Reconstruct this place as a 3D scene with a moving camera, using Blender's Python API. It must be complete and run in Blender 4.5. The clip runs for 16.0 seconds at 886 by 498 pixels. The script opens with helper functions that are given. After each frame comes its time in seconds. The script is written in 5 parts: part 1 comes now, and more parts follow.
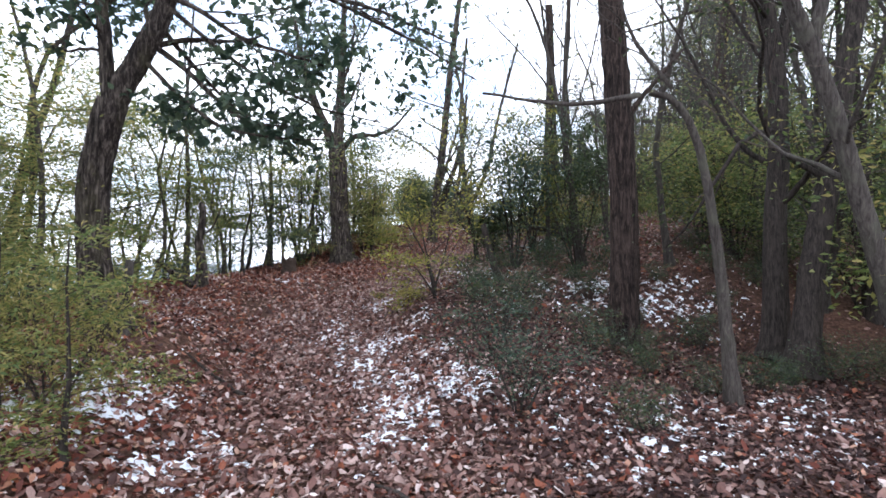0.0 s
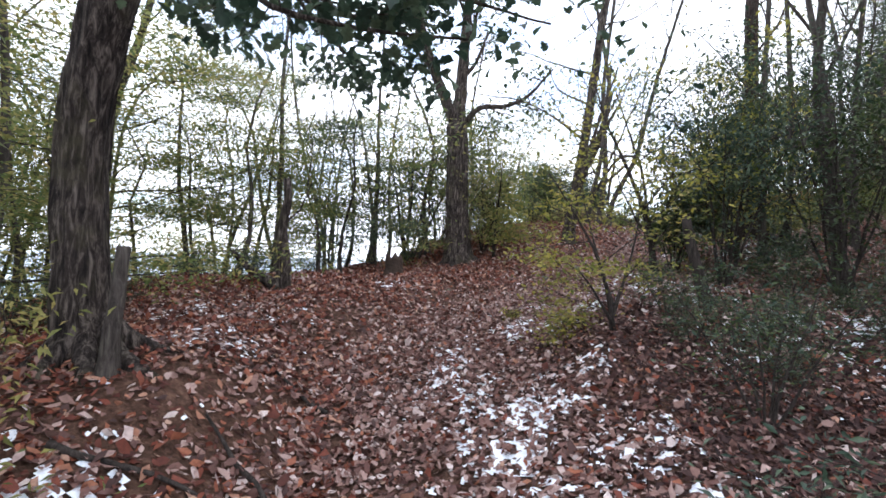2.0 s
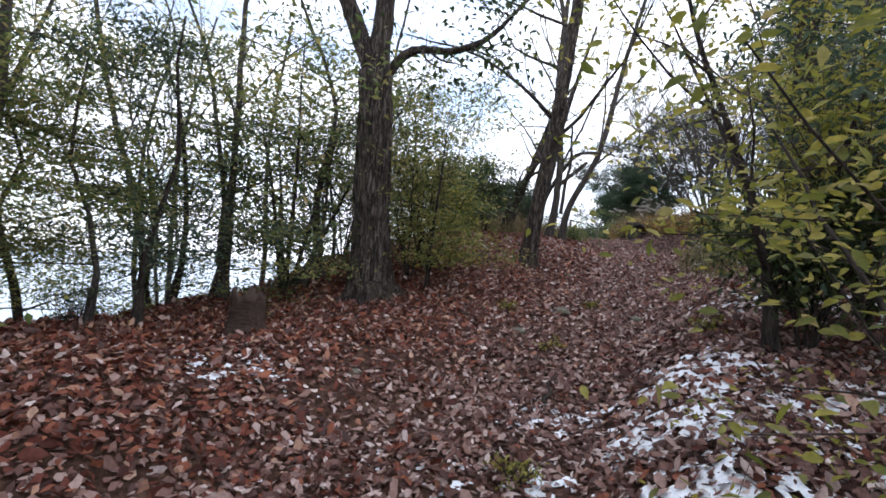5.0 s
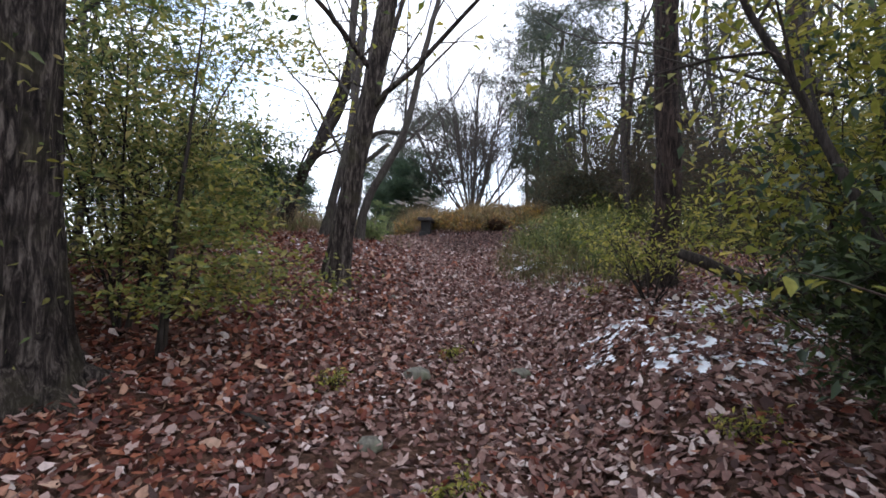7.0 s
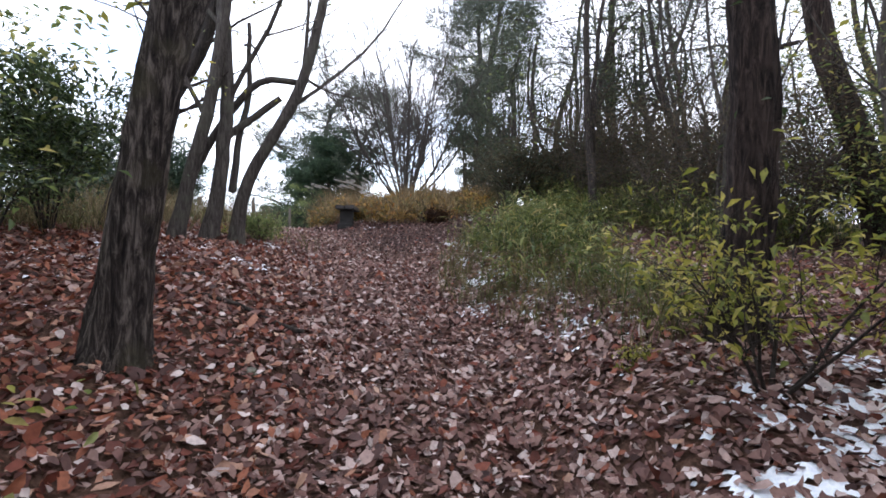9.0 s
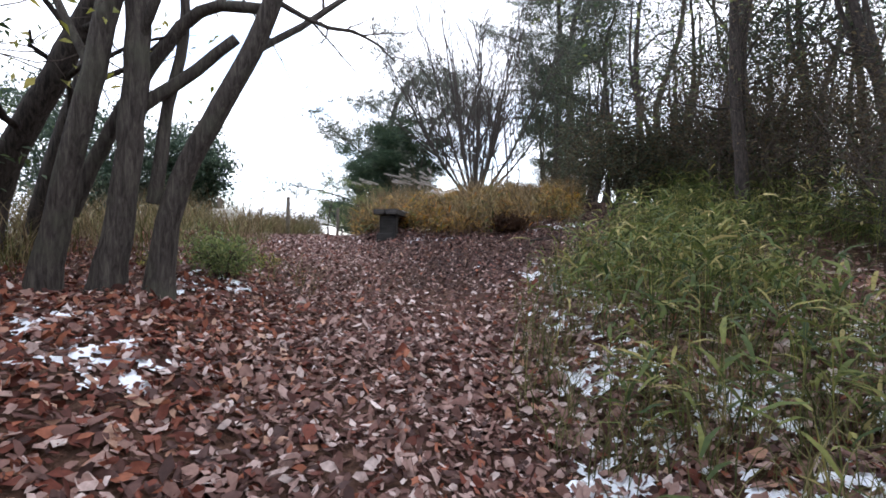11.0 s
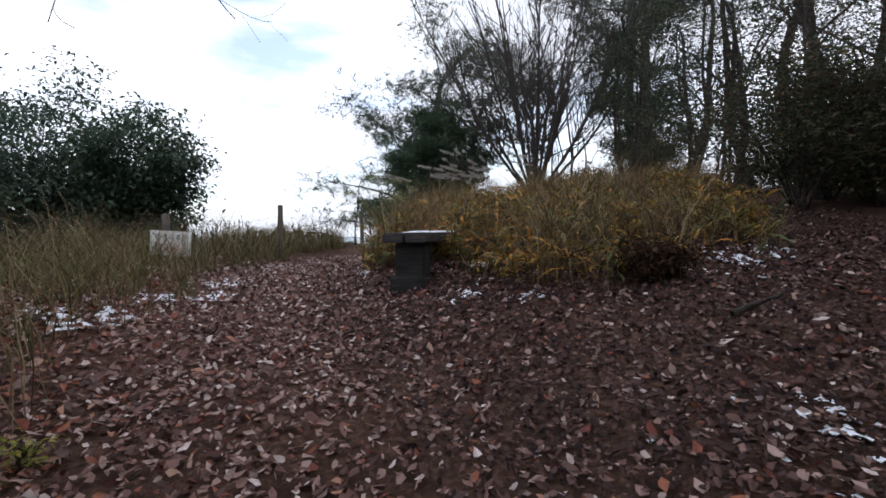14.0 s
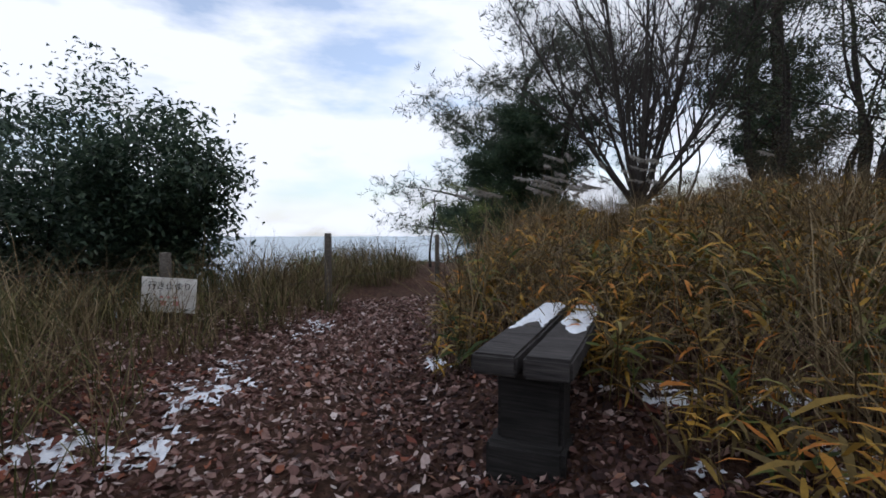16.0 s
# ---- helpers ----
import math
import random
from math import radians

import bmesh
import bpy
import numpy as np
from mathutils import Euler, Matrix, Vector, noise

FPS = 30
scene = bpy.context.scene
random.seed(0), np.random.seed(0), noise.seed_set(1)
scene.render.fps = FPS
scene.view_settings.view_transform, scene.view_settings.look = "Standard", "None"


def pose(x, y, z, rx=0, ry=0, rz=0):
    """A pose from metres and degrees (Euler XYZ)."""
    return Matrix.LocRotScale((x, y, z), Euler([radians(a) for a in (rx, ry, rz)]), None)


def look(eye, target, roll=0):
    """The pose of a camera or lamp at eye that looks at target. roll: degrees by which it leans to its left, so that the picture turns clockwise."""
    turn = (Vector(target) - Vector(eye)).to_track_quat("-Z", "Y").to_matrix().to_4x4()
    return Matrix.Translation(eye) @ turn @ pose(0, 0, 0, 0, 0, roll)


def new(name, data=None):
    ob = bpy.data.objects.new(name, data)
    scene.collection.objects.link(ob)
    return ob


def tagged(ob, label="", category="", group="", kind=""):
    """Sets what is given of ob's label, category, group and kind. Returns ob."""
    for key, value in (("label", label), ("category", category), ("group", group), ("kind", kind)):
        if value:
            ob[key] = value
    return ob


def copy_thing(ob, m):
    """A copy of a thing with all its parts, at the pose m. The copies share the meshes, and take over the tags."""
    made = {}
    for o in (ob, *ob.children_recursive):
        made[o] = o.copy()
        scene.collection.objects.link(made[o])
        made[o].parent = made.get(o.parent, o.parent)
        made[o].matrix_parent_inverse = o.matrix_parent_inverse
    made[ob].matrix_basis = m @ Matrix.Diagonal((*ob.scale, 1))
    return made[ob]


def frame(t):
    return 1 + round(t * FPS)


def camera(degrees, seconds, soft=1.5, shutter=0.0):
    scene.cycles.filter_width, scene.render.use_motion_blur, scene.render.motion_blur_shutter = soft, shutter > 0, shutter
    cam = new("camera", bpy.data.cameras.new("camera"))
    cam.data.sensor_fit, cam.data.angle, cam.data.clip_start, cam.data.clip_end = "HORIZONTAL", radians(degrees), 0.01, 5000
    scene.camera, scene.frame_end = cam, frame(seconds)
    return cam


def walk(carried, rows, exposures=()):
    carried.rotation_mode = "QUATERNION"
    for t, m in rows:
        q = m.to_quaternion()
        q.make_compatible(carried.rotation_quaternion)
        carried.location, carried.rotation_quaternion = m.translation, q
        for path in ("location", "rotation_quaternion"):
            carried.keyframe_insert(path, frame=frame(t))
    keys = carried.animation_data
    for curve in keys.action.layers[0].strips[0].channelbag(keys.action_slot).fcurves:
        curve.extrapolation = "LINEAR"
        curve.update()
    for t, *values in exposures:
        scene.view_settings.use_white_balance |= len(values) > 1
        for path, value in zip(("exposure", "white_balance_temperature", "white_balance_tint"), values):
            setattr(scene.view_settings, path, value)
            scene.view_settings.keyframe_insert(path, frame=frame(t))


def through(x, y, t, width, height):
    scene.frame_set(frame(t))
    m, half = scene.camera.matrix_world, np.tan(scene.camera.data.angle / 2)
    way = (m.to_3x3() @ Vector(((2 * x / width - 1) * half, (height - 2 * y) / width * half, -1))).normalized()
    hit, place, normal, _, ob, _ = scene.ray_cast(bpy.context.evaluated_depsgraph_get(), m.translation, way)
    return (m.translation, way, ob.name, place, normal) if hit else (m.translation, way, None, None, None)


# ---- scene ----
cam = camera(84.59, 16.0, soft=1.7)
PATH = [
    (0.0, pose(0.000, 0.000, 1.620, 90.88, 0.61, -0.00)),
    (0.5, pose(-0.206, 0.646, 1.639, 90.69, 0.07, 5.11)),
    (1.0, pose(-0.367, 1.325, 1.624, 91.05, -0.56, 9.20)),
    (1.5, pose(-0.579, 1.992, 1.605, 90.85, -1.55, 11.59)),
    (2.0, pose(-0.756, 2.682, 1.613, 91.02, -1.91, 12.39)),
    (2.5, pose(-0.957, 3.332, 1.634, 90.97, -2.29, 12.28)),
    (3.0, pose(-1.073, 3.978, 1.653, 91.11, -2.92, 11.54)),
    (3.5, pose(-1.216, 4.620, 1.696, 90.67, -3.23, 11.14)),
    (4.0, pose(-1.361, 5.285, 1.784, 90.93, -3.44, 9.03)),
    (4.5, pose(-1.510, 5.953, 1.884, 91.43, -3.50, 5.64)),
    (5.0, pose(-1.666, 6.622, 1.980, 91.94, -3.36, 0.91)),
    (5.5, pose(-1.842, 7.300, 2.044, 92.08, -2.86, -5.75)),
    (6.0, pose(-1.946, 8.007, 2.119, 91.83, -2.41, -13.10)),
    (6.5, pose(-1.894, 8.760, 2.235, 91.92, -1.96, -20.26)),
    (7.0, pose(-1.803, 9.459, 2.348, 91.82, -1.52, -27.03)),
    (7.5, pose(-1.531, 10.127, 2.443, 91.80, -1.24, -30.99)),
    (8.0, pose(-1.239, 10.671, 2.525, 91.48, -0.58, -34.70)),
    (8.5, pose(-0.823, 11.195, 2.613, 90.65, -0.48, -35.91)),
    (9.0, pose(-0.394, 11.852, 2.702, 90.14, -0.79, -34.78)),
    (9.5, pose(0.034, 12.530, 2.800, 89.80, -1.17, -32.67)),
    (10.0, pose(0.465, 13.197, 2.914, 89.59, -1.45, -30.17)),
    (10.5, pose(0.904, 13.777, 3.064, 89.47, -1.27, -28.08)),
    (11.0, pose(1.247, 14.288, 3.167, 89.00, -1.08, -26.26)),
    (11.5, pose(1.548, 14.830, 3.245, 88.87, -0.60, -24.84)),
    (12.0, pose(1.815, 15.425, 3.329, 88.75, -0.12, -23.64)),
    (12.5, pose(2.048, 16.030, 3.417, 88.53, 0.60, -22.73)),
    (13.0, pose(2.299, 16.634, 3.521, 88.29, 0.80, -22.36)),
    (13.5, pose(2.566, 17.219, 3.608, 87.96, 0.77, -21.46)),
    (14.0, pose(2.798, 17.812, 3.698, 87.76, 0.57, -20.19)),
    (14.5, pose(3.012, 18.407, 3.816, 87.88, 0.43, -18.34)),
    (15.0, pose(3.139, 19.017, 3.935, 88.18, 0.55, -15.64)),
    (15.5, pose(3.209, 19.566, 4.039, 88.07, 0.45, -13.22)),
    (16.0, pose(3.293, 20.162, 4.173, 87.79, -0.01, -11.12)),
]
walk(cam, PATH, [(0, 0.76, 5960, 12), (3, 0.66, 6080, 13), (5.5, 0.3, 6050, 14), (8, 0.52, 5980, 14), (10.3, 0.64, 6050, 14), (11.5, 0.52, 6050, 13), (13, 0.12, 6100, 13), (14, -0.38, 6100, 13), (15, -0.78, 6130, 14), (16, -0.85, 6020, 13)])

# ---- world, sun ----
SUN_ELEV, SUN_AZ = radians(32), radians(67)      # azimuth clockwise from +y
world = bpy.data.worlds.new("sky")
scene.world = world
world.use_nodes = True
wn, wl = world.node_tree.nodes, world.node_tree.links
wn.clear()
w_out = wn.new("ShaderNodeOutputWorld")
w_bg = wn.new("ShaderNodeBackground")
w_sky = wn.new("ShaderNodeTexSky")
w_sky.sky_type, w_sky.sun_disc = "NISHITA", False
w_sky.sun_elevation, w_sky.sun_rotation = SUN_ELEV, SUN_AZ
w_tc = wn.new("ShaderNodeTexCoord")
w_map = wn.new("ShaderNodeMapping")
w_map.inputs["Scale"].default_value = (1.6, 1.6, 5.0)
w_noise = wn.new("ShaderNodeTexNoise")
w_noise.inputs["Scale"].default_value = 1.7
w_noise.inputs["Detail"].default_value = 6
w_noise.inputs["Roughness"].default_value = 0.55
w_ramp = wn.new("ShaderNodeValToRGB")
w_ramp.color_ramp.elements[0].position = 0.34
w_ramp.color_ramp.elements[0].color = (0.25, 0.25, 0.25, 1)
w_ramp.color_ramp.elements[1].position = 0.50
w_mix = wn.new("ShaderNodeMix")
w_mix.data_type = "RGBA"
w_mix.inputs[7].default_value = (15.0, 15.4, 16.0, 1)
wl.new(w_tc.outputs["Generated"], w_map.inputs["Vector"])
wl.new(w_map.outputs[0], w_noise.inputs["Vector"])
wl.new(w_noise.outputs["Fac"], w_ramp.inputs["Fac"])
wl.new(w_ramp.outputs["Color"], w_mix.inputs[0])
w_gain = wn.new("ShaderNodeVectorMath")
w_gain.operation = "SCALE"
w_gain.inputs["Scale"].default_value = 2.6
wl.new(w_sky.outputs[0], w_gain.inputs[0])
wl.new(w_gain.outputs[0], w_mix.inputs[6])
wl.new(w_mix.outputs[2], w_bg.inputs["Color"])
w_bg.inputs["Strength"].default_value = 0.12
wl.new(w_bg.outputs[0], w_out.inputs["Surface"])

sun = new("sun", bpy.data.lights.new("sun", "SUN"))
sun.data.energy, sun.data.angle, sun.data.color = 0.6, radians(12), (1.0, 0.93, 0.82)
sun.matrix_world = look((0, 0, 40), (-math.sin(SUN_AZ) * math.cos(SUN_ELEV), -math.cos(SUN_AZ) * math.cos(SUN_ELEV), 40 - math.sin(SUN_ELEV)))


# ---- materials ----
def mat(name, rough=0.8, spec=0.3):
    m = bpy.data.materials.new(name)
    m.use_nodes = True
    b = m.node_tree.nodes["Principled BSDF"]
    b.inputs["Roughness"].default_value = rough
    b.inputs["Specular IOR Level"].default_value = spec
    return m, m.node_tree.nodes, m.node_tree.links, b


def ramp_node(n, stops):
    r = n.new("ShaderNodeValToRGB")
    e = r.color_ramp.elements
    while len(e) < len(stops):
        e.new(0.5)
    for k, (p, c) in enumerate(stops):
        e[k].position, e[k].color = p, (*c, 1)
    return r


def noise_node(n, l, scale, detail=4, rough=0.55, stretch=None, coord="Object"):
    tc = n.new("ShaderNodeTexCoord")
    no = n.new("ShaderNodeTexNoise")
    no.inputs["Scale"].default_value, no.inputs["Detail"].default_value, no.inputs["Roughness"].default_value = scale, detail, rough
    if stretch:
        mp = n.new("ShaderNodeMapping")
        mp.inputs["Scale"].default_value = stretch
        l.new(tc.outputs[coord], mp.inputs["Vector"])
        l.new(mp.outputs[0], no.inputs["Vector"])
    else:
        l.new(tc.outputs[coord], no.inputs["Vector"])
    return no


def bump(n, l, b, height, strength, dist):
    bp = n.new("ShaderNodeBump")
    bp.inputs["Strength"].default_value, bp.inputs["Distance"].default_value = strength, dist
    l.new(height, bp.inputs["Height"])
    l.new(bp.outputs[0], b.inputs["Normal"])


def bark_mat(name, dark, mid, light, grain=26.0, depth=0.02, moss=None):
    """Furrowed bark: long upright ridges, lichen or moss in blots."""
    m, n, l, b = mat(name, 0.92, 0.15)
    ridges = noise_node(n, l, grain, 9, 0.72, (1, 1, 0.16))
    ridges.inputs["Distortion"].default_value = 0.7
    blots = noise_node(n, l, 3.2, 4, 0.6)
    r = ramp_node(n, [(0.38, dark), (0.5, mid), (0.66, light)])
    l.new(ridges.outputs["Fac"], r.inputs["Fac"])
    mx = n.new("ShaderNodeMix")
    mx.data_type, mx.blend_type = "RGBA", "MIX"
    r2 = ramp_node(n, [(0.52, (0, 0, 0)), (0.68, (0.6, 0.6, 0.6))])
    l.new(blots.outputs["Fac"], r2.inputs["Fac"])
    l.new(r2.outputs["Color"], mx.inputs[0])
    l.new(r.outputs["Color"], mx.inputs[6])
    mx.inputs[7].default_value = (*(moss or [0.5 * (x + y) for x, y in zip(mid, light)]), 1)
    l.new(mx.outputs[2], b.inputs["Base Color"])
    bump(n, l, b, ridges.outputs["Fac"], 1.0, depth)
    return m


def leaf_mat(name, stops, rough=0.5, spec=0.4, through=0.25):
    """Leaves: a colour for each leaf from the ramp, faint mottling, and some light passing through."""
    m, n, l, b = mat(name, rough, spec)
    g = n.new("ShaderNodeNewGeometry")
    r = ramp_node(n, stops)
    l.new(g.outputs["Random Per Island"], r.inputs["Fac"])
    no = noise_node(n, l, 45.0, 3)
    mx = n.new("ShaderNodeMix")
    mx.data_type, mx.blend_type = "RGBA", "MULTIPLY"
    mx.inputs[0].default_value = 0.6
    r2 = ramp_node(n, [(0.3, (0.55, 0.55, 0.55)), (0.65, (1.15, 1.15, 1.15))])
    l.new(no.outputs["Fac"], r2.inputs["Fac"])
    l.new(r.outputs["Color"], mx.inputs[6])
    l.new(r2.outputs["Color"], mx.inputs[7])
    l.new(mx.outputs[2], b.inputs["Base Color"])
    if through > 0:
        t = n.new("ShaderNodeBsdfTranslucent")
        a = n.new("ShaderNodeMixShader")
        a.inputs[0].default_value = through
        l.new(mx.outputs[2], t.inputs["Color"])
        l.new(b.outputs[0], a.inputs[1])
        l.new(t.outputs[0], a.inputs[2])
        l.new(a.outputs[0], n["Material Output"].inputs["Surface"])
    return m


def ground_mat():
    m, n, l, b = mat("forest_floor", 0.95, 0.15)
    fine = noise_node(n, l, 22.0, 6, 0.65)
    wide = noise_node(n, l, 0.7, 4, 0.5)
    r = ramp_node(n, [(0.3, (0.028, 0.017, 0.012)), (0.5, (0.075, 0.042, 0.030)), (0.7, (0.16, 0.095, 0.07))])
    l.new(fine.outputs["Fac"], r.inputs["Fac"])
    mx = n.new("ShaderNodeMix")
    mx.data_type, mx.blend_type = "RGBA", "MULTIPLY"
    mx.inputs[0].default_value = 0.7
    r2 = ramp_node(n, [(0.35, (0.6, 0.55, 0.5)), (0.65, (1.2, 1.1, 1.05))])
    l.new(wide.outputs["Fac"], r2.inputs["Fac"])
    l.new(r.outputs["Color"], mx.inputs[6])
    l.new(r2.outputs["Color"], mx.inputs[7])
    l.new(mx.outputs[2], b.inputs["Base Color"])
    bump(n, l, b, fine.outputs["Fac"], 0.9, 0.04)
    return m


def snow_mat():
    m, n, l, b = mat("old_snow", 0.7, 0.3)
    no = noise_node(n, l, 60.0, 4)
    r = ramp_node(n, [(0.3, (0.66, 0.70, 0.78)), (0.7, (0.88, 0.90, 0.93))])
    l.new(no.outputs["Fac"], r.inputs["Fac"])
    l.new(r.outputs["Color"], b.inputs["Base Color"])
    bump(n, l, b, no.outputs["Fac"], 0.5, 0.01)
    return m


def wood_mat(name, dark, light, rough=0.85):
    m, n, l, b = mat(name, rough, 0.25)
    grain = noise_node(n, l, 14.0, 5, 0.6, (0.35, 6, 6))
    blots = noise_node(n, l, 6.0, 4)
    r = ramp_node(n, [(0.3, dark), (0.7, light)])
    l.new(grain.outputs["Fac"], r.inputs["Fac"])
    mx = n.new("ShaderNodeMix")
    mx.data_type, mx.blend_type = "RGBA", "MULTIPLY"
    mx.inputs[0].default_value = 0.6
    r2 = ramp_node(n, [(0.35, (0.5, 0.5, 0.48)), (0.6, (1, 1, 1))])
    l.new(blots.outputs["Fac"], r2.inputs["Fac"])
    l.new(r.outputs["Color"], mx.inputs[6])
    l.new(r2.outputs["Color"], mx.inputs[7])
    l.new(mx.outputs[2], b.inputs["Base Color"])
    bump(n, l, b, grain.outputs["Fac"], 0.7, 0.006)
    return m


BARK_OAK = bark_mat("oak_bark", (0.010, 0.008, 0.008), (0.045, 0.035, 0.031), (0.21, 0.175, 0.15), 30, 0.05, (0.085, 0.075, 0.045))
BARK_PINE = bark_mat("red_pine_bark", (0.008, 0.006, 0.006), (0.030, 0.021, 0.018), (0.105, 0.074, 0.062), 27, 0.05)
BARK_GREY = bark_mat("smooth_grey_bark", (0.026, 0.021, 0.019), (0.056, 0.047, 0.042), (0.105, 0.092, 0.078), 40, 0.008, (0.075, 0.074, 0.055))
BARK_DARK = bark_mat("dark_thin_bark", (0.012, 0.010, 0.009), (0.034, 0.027, 0.024), (0.068, 0.056, 0.048), 40, 0.008)
TWIG = bark_mat("twig_bark", (0.045, 0.034, 0.03), (0.085, 0.066, 0.056), (0.14, 0.11, 0.095), 50, 0.003)
LITTER = leaf_mat("fallen_oak_leaves", [(0.0, (0.05, 0.025, 0.022)), (0.35, (0.145, 0.07, 0.058)), (0.65, (0.25, 0.145, 0.12)), (0.87, (0.40, 0.28, 0.25)), (1.0, (0.62, 0.52, 0.49))], 0.7, 0.3, 0.1)
LITTER_RED = leaf_mat("fallen_red_brown_leaves", [(0.0, (0.05, 0.014, 0.010)), (0.5, (0.16, 0.042, 0.025)), (0.82, (0.28, 0.098, 0.052)), (1.0, (0.46, 0.30, 0.22))], 0.7, 0.3, 0.12)
# dark leaf tones that carry the shade of hill and trees
LITTER_DARK = leaf_mat("shade_dark_leaves", [(0.0, (0.018, 0.010, 0.010)), (0.5, (0.055, 0.028, 0.025)), (0.85, (0.11, 0.058, 0.048)), (1.0, (0.24, 0.17, 0.15))], 0.75, 0.2, 0.05)
LEAF_DARK = leaf_mat("dark_evergreen_leaves", [(0.0, (0.02, 0.036, 0.014)), (0.6, (0.05, 0.078, 0.026)), (1.0, (0.12, 0.15, 0.05))], 0.42, 0.4, 0.35)
LEAF_TEAL = leaf_mat("bluish_dark_evergreen_leaves", [(0.0, (0.022, 0.044, 0.030)), (0.6, (0.055, 0.09, 0.056)), (1.0, (0.12, 0.16, 0.095))], 0.4, 0.45, 0.45)
LEAF_BROWN = leaf_mat("withered_brown_leaves", [(0.0, (0.035, 0.026, 0.018)), (0.6, (0.085, 0.062, 0.038)), (1.0, (0.16, 0.12, 0.065))], 0.7, 0.15, 0.3)
LEAF_DEEP = leaf_mat("deep_green_hillside_leaves", [(0.0, (0.018, 0.030, 0.018)), (0.6, (0.044, 0.060, 0.030)), (1.0, (0.10, 0.098, 0.05))], 0.55, 0.3, 0.25)
LEAF_MID = leaf_mat("mid_green_leaves", [(0.0, (0.075, 0.115, 0.036)), (0.6, (0.16, 0.205, 0.062)), (1.0, (0.29, 0.31, 0.11))], 0.45, 0.4, 0.55)
LEAF_YELLOW = leaf_mat("yellow_green_leaves", [(0.0, (0.13, 0.155, 0.03)), (0.6, (0.29, 0.28, 0.05)), (1.0, (0.46, 0.38, 0.09))], 0.5, 0.35, 0.5)
LEAF_OLIVE = leaf_mat("olive_thin_leaves", [(0.0, (0.14, 0.155, 0.05)), (0.6, (0.29, 0.275, 0.085)), (1.0, (0.45, 0.36, 0.14))], 0.55, 0.3, 0.58)
NEEDLES = leaf_mat("pine_needles", [(0.0, (0.014, 0.034, 0.018)), (0.6, (0.035, 0.065, 0.03)), (1.0, (0.075, 0.10, 0.045))], 0.55, 0.3, 0.15)
NEEDLES_GREY = leaf_mat("greyish_pine_needles", [(0.0, (0.05, 0.065, 0.05)), (0.6, (0.10, 0.115, 0.085)), (1.0, (0.17, 0.17, 0.12))], 0.6, 0.2, 0.2)
SASA = leaf_mat("bamboo_grass_blades", [(0.0, (0.026, 0.044, 0.016)), (0.4, (0.09, 0.12, 0.034)), (0.75, (0.18, 0.19, 0.055)), (0.92, (0.29, 0.25, 0.085)), (1.0, (0.42, 0.34, 0.16))], 0.6, 0.18, 0.35)
SASA_GOLD = leaf_mat("golden_bamboo_grass_blades", [(0.0, (0.05, 0.035, 0.018)), (0.35, (0.12, 0.085, 0.03)), (0.6, (0.25, 0.16, 0.035)), (0.85, (0.46, 0.27, 0.045)), (1.0, (0.46, 0.16, 0.035))], 0.6, 0.15, 0.22)
STRAW = leaf_mat("dry_straw_grass", [(0.0, (0.07, 0.046, 0.026)), (0.5, (0.165, 0.118, 0.062)), (1.0, (0.33, 0.255, 0.15))], 0.7, 0.12, 0.18)
GRASS_OLIVE = leaf_mat("half_dry_olive_grass", [(0.0, (0.04, 0.05, 0.016)), (0.5, (0.10, 0.10, 0.032)), (1.0, (0.24, 0.20, 0.09))], 0.65, 0.2, 0.3)
DEAD_FERN = leaf_mat("dead_fern_fronds", [(0.0, (0.022, 0.012, 0.009)), (1.0, (0.10, 0.055, 0.032))], 0.8, 0.1, 0.1)
PLUME = leaf_mat("pampas_plumes", [(0.0, (0.26, 0.235, 0.21)), (1.0, (0.50, 0.47, 0.43))], 0.8, 0.2, 0.4)
GROUND = ground_mat()
SNOW = snow_mat()
WATER, _n, _l, _b = mat("sea", 0.3, 0.5)
_b.inputs["Base Color"].default_value = (0.22, 0.30, 0.36, 1)
bump(_n, _l, _b, noise_node(_n, _l, 0.05, 3).outputs["Fac"], 0.3, 1.0)
STONE = bark_mat("mossy_stone", (0.06, 0.055, 0.045), (0.13, 0.12, 0.10), (0.22, 0.21, 0.18), 9, 0.01, (0.10, 0.11, 0.05))
BENCH_WOOD = wood_mat("weathered_bench_timber", (0.018, 0.016, 0.017), (0.085, 0.076, 0.072))
# bench timber darkened: the dim light below the seat put into its colour
LEG_WOOD = wood_mat("shaded_leg_timber", (0.010, 0.009, 0.009), (0.040, 0.036, 0.034))
POST_WOOD = wood_mat("weathered_post_timber", (0.05, 0.042, 0.036), (0.19, 0.165, 0.14))
STUMP_WOOD = wood_mat("rotten_stump_wood", (0.018, 0.012, 0.010), (0.09, 0.06, 0.045))
SIGN_WHITE, _n, _l, _b = mat("sign_board_paint", 0.6, 0.3)
_no = noise_node(_n, _l, 9.0, 5)
_r = ramp_node(_n, [(0.35, (0.62, 0.58, 0.52)), (0.65, (0.80, 0.78, 0.74))])
_l.new(_no.outputs["Fac"], _r.inputs["Fac"])
_l.new(_r.outputs["Color"], _b.inputs["Base Color"])
SIGN_BLACK, _n, _l, _b = mat("sign_black_letters", 0.6)
_b.inputs["Base Color"].default_value = (0.03, 0.028, 0.028, 1)
SIGN_RED, _n, _l, _b = mat("sign_faded_red", 0.6)
_b.inputs["Base Color"].default_value = (0.55, 0.25, 0.22, 1)
WIRE, _n, _l, _b = mat("rusty_wire", 0.6)
_b.inputs["Base Color"].default_value = (0.08, 0.06, 0.05, 1)
_b.inputs["Metallic"].default_value = 0.6


